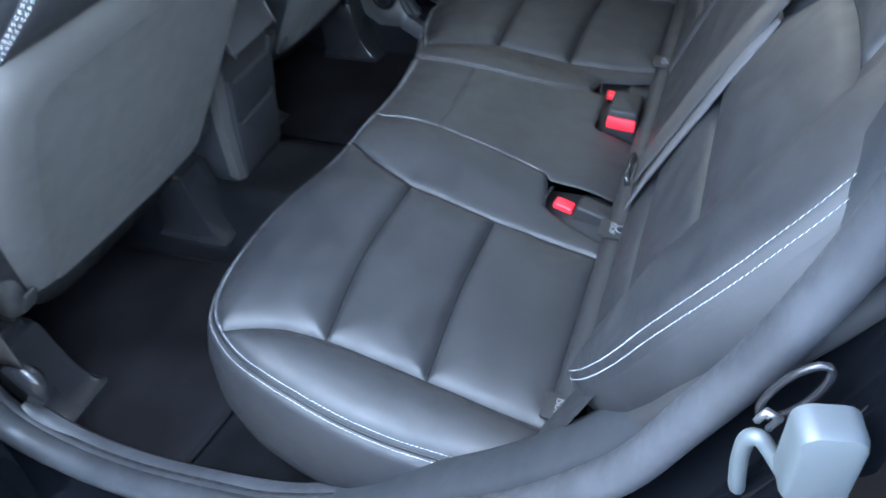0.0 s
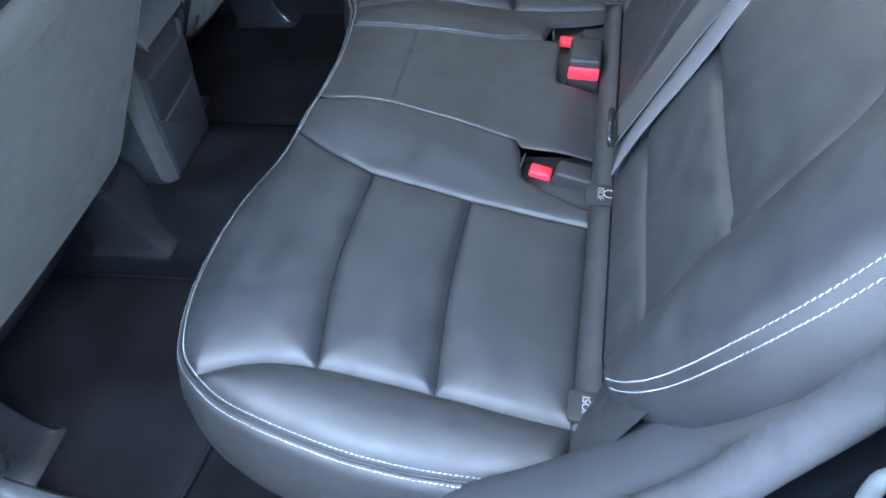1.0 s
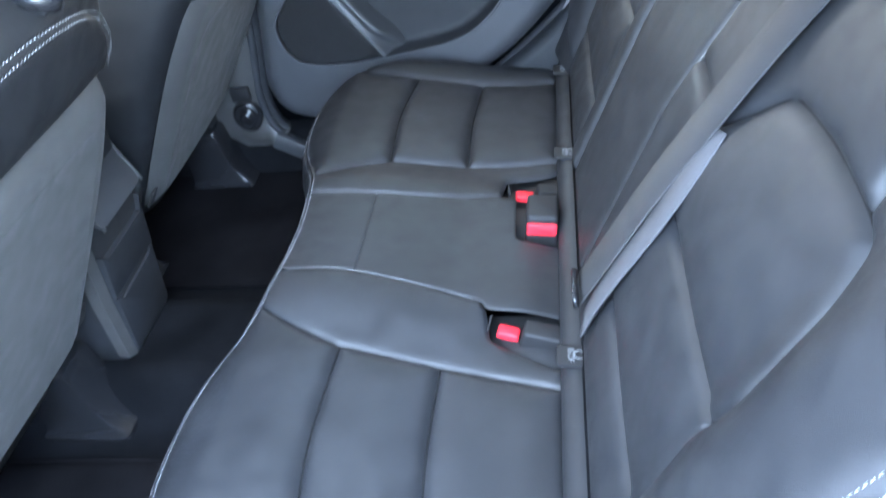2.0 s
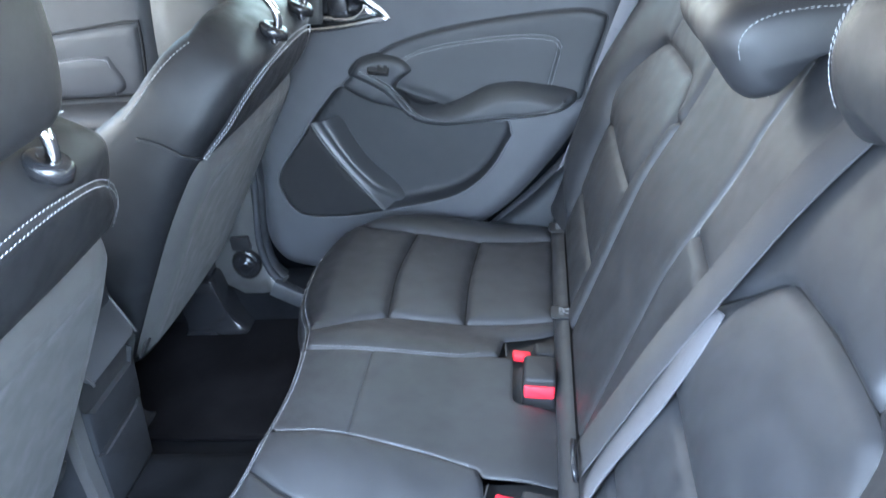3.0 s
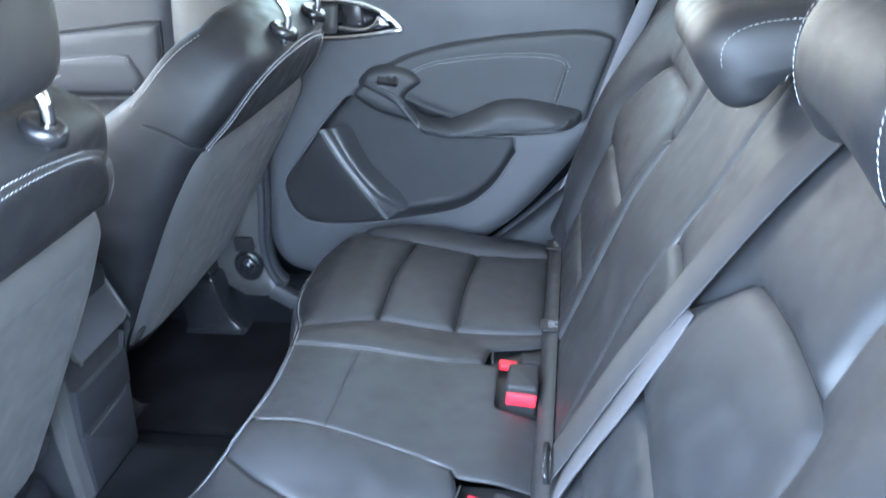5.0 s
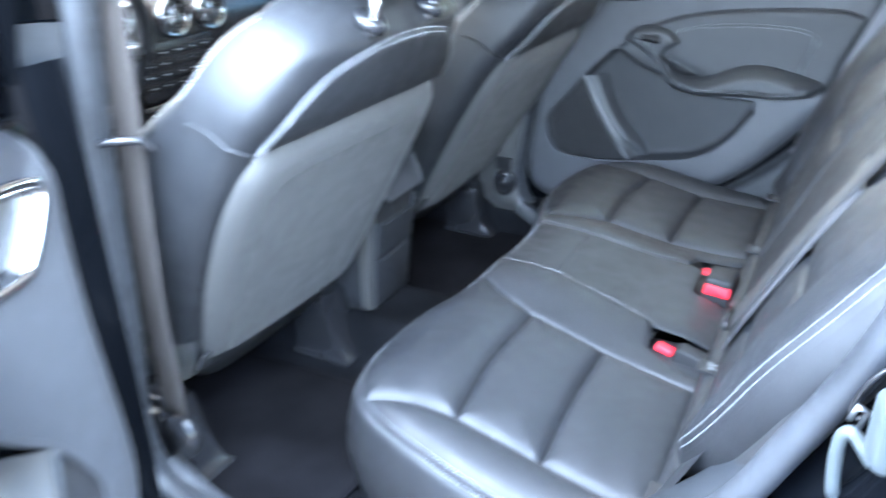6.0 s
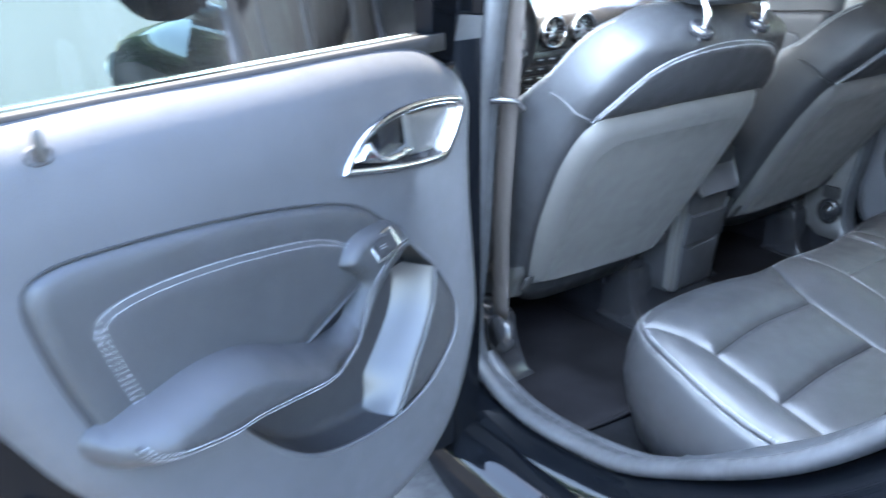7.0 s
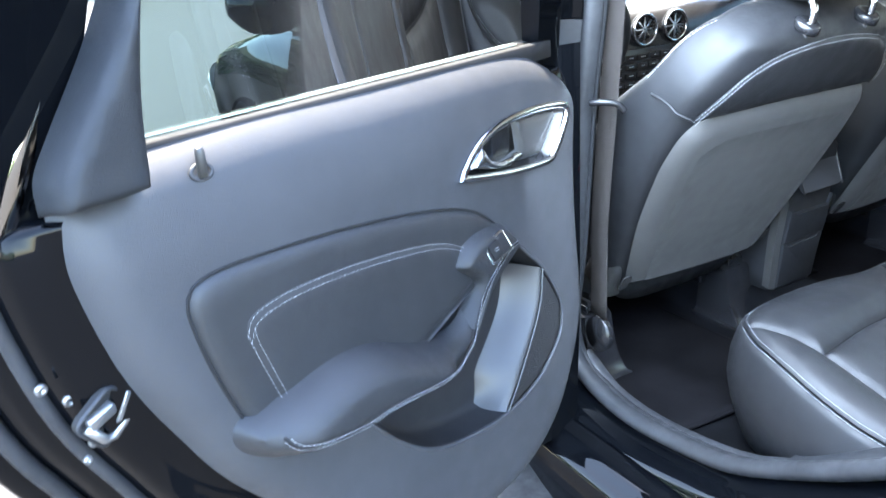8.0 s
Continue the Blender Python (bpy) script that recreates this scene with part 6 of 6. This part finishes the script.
        part("anchor", loft([[m @ Vector((r * math.cos(a), r * math.sin(a) * 1.15, z)) for a in np.linspace(0, 2 * math.pi, 19)[:-1]] for r, z in ((0.033, -0.012), (0.033, 0.004), (0.024, 0.010), (0.020, 0.006), (0.016, 0.006), (0.014, 0.016), (0.006, 0.018))], True, True), GLOSSPLASTIC, o, "black belt anchor bolt")
        if s > 0:
            part("tongue_stop", slab(Matrix.Translation((-0.694, s * 0.592, 0.590)) @ pose(0, 0, 0, 90 * s, 0, 0), rounded(0.044, 0.034, 0.005), 0.008, 0.002), BUCKLE, o)
        hk = thing("belt_holder", "small black belt holder on the front seat shoulder", "belt holder", Matrix.Translation((-0.66, s * 0.62, 1.0)), "belt holders")
        part("arm", tube(spline([(-0.672, s * 0.652, 1.012), (-0.655, s * 0.642, 1.014), (-0.640, s * 0.620, 1.010), (-0.634, s * 0.607, 0.996)], 6), 0.0060, 8), GLOSSPLASTIC, hk)


WEBPALE = material("grey_webbing", (0.22, 0.22, 0.24), 0.5, bump=0.8, grain=320, kind="wave", spread=0.08)
WEBTWIST = material("grey_webbing_back", (0.052, 0.052, 0.058), 0.7, bump=0.5, grain=320, kind="wave", spread=0.08)
WEBGREY = material("charcoal_webbing", (0.023, 0.0235, 0.026), 0.55, bump=0.6, grain=320, kind="wave", spread=0.08)
WEBBROWN = material("brown_black_webbing", (0.026, 0.020, 0.017), 0.55, bump=0.8, grain=320, kind="wave", spread=0.08)
build_belts()


def build_striker():
    t = thing("door_striker", "pale zinc door striker bolted to the black body", "striker", Matrix.Translation((0.17, -0.69, 0.88)))
    part("loop", tube(spline([(0.156, -0.672, 0.850), (0.151, -0.698, 0.853), (0.147, -0.702, 0.885), (0.147, -0.704, 0.910), (0.152, -0.706, 0.918), (0.158, -0.708, 0.914), (0.170, -0.716, 0.902)], 6), 0.0052, 10), WHITEZINC, t, "pale bent striker loop")
    crisp(part("plate", slab(Matrix.Translation((0.177, -0.716, 0.940)) @ pose(0, 0, 0, 90, 0, 12), rounded(0.034, 0.062, 0.010), 0.022, 0.006), WHITEZINC, t), 40)
    w = thing("body_grommet", "glossy black body wall with stamped recess and clips", "body part", Matrix.Translation((0.2, -0.69, 0.97)))
    part("recess_ring", tube([(0.164 + 0.010 * math.cos(a) + 0.010 * math.sin(a), -0.696, 0.950 + 0.026 * math.sin(a)) for a in np.linspace(0, 2 * math.pi, 19)[:-1]], 0.0024, 8, (0, 1, 0), True), GLOSSPLASTIC, w)
    part("clip", tube([(0.150, -0.700, 0.925), (0.153, -0.704, 0.940), (0.160, -0.704, 0.936), (0.157, -0.700, 0.920)], 0.0024, 6), STEEL, w)


WHITEZINC = material("pale_zinc", (0.058, 0.068, 0.072), 0.45, 0.0, spread=0.06)
build_striker()


# ---- outside ----
def build_outside():
    n = 40
    rows = [[(x, y, GROUND) for y in np.linspace(-60, 60, n)] for x in np.linspace(-60, 60, n)]
    structure("ground", loft(rows, False), ASPHALT, "sunlit pale grey rough concrete of the yard", "concrete")
    rng = random.Random(4)

    def hedge(name, label, x0, x1, y0, y1, h, count, size):
        pts, faces = [], []
        for _ in range(count):
            u, v, w = rng.random(), rng.random(), rng.random() ** 0.7
            c = Vector((x0 + (x1 - x0) * u, y0 + (y1 - y0) * v, GROUND + 0.1 + (h - 0.1) * w * (0.8 + 0.3 * noise.noise((u * (x1 - x0) * 0.8, v * 2, 3)))))
            r = Euler((rng.uniform(0, 6.3), rng.uniform(-0.9, 0.9), rng.uniform(0, 6.3))).to_matrix()
            s = size * rng.uniform(0.6, 1.3)
            k = len(pts)
            for a, b, e in ((-1, 0, 0), (-0.2, -0.45, 0.12), (1, 0, 0), (-0.2, 0.45, 0.12)):
                pts.append(tuple(c + r @ Vector((a * s, b * s, e * s))))
            faces += [(k, k + 1, k + 2), (k, k + 2, k + 3)]
        ob = part(name, (pts, faces), LEAF)
        return tagged(ob, label, "hedge", kind="stuff")

    hedge("hedge", "dense green hedge beyond the parked car", -9.0, -2.0, 4.6, 5.6, 1.7, 7000, 0.075)
    hedge("hedge", "dense green hedge beyond the parked car", -0.75, 3.5, 4.6, 5.6, 1.7, 7000, 0.075)
    hedge("hedge", "far green hedge on the other side of the yard", -26, 14, -15, -13, 3.4, 7000, 0.22)
    hedge("hedge", "far green trees ahead of the car", -32, -30, -20, 14, 6.0, 4000, 0.4)
    f = thing("slat_fence", "fence of tan and slate blue upright slats", "fence", Matrix.Translation((-1.4, 5.7, GROUND)), kind="structure")
    x = -2.6
    for k in range(17):
        wide = 0.115
        mat = (SLAT_TAN, SLAT_BLUE, SLAT_TAN, SLAT_WHITE)[k % 4]
        crisp(part("slat", block(Matrix.Translation((x, 5.75, GROUND)), wide, 0.03, 2.1, 0.004), mat, f), 40)
        x += 0.123
    rows = [[(xx, 6.0, z) for xx in (-12, 6)] for z in (GROUND, 3.0)]
    structure("yard_wall", loft(rows, False), SLAT_WHITE, "pale wall behind the hedge", "wall")
    house = thing("far_building", "pale yellow low building beyond the yard", "building", Matrix.Translation((-36, -8, GROUND)))
    crisp(part("wall", block(Matrix.Translation((-36, -8, GROUND)), 6, 14, 7, 0.05), SLAT_CREAM, house), 40)
    for j in range(2):
        for i in range(6):
            part("window", slab(Matrix.Translation((-32.99, -13.2 + 2.1 * i, GROUND + 2.0 + 2.8 * j)) @ Matrix(((0, 0, 1), (1, 0, 0), (0, 1, 0))).to_4x4(), rounded(1.2, 1.4, 0.02), 0.06, 0.02), GLOSSPLASTIC, house)


SLAT_CREAM = material("cream_wall_paint", (0.66, 0.58, 0.38), 0.8, spread=0.08)
build_outside()
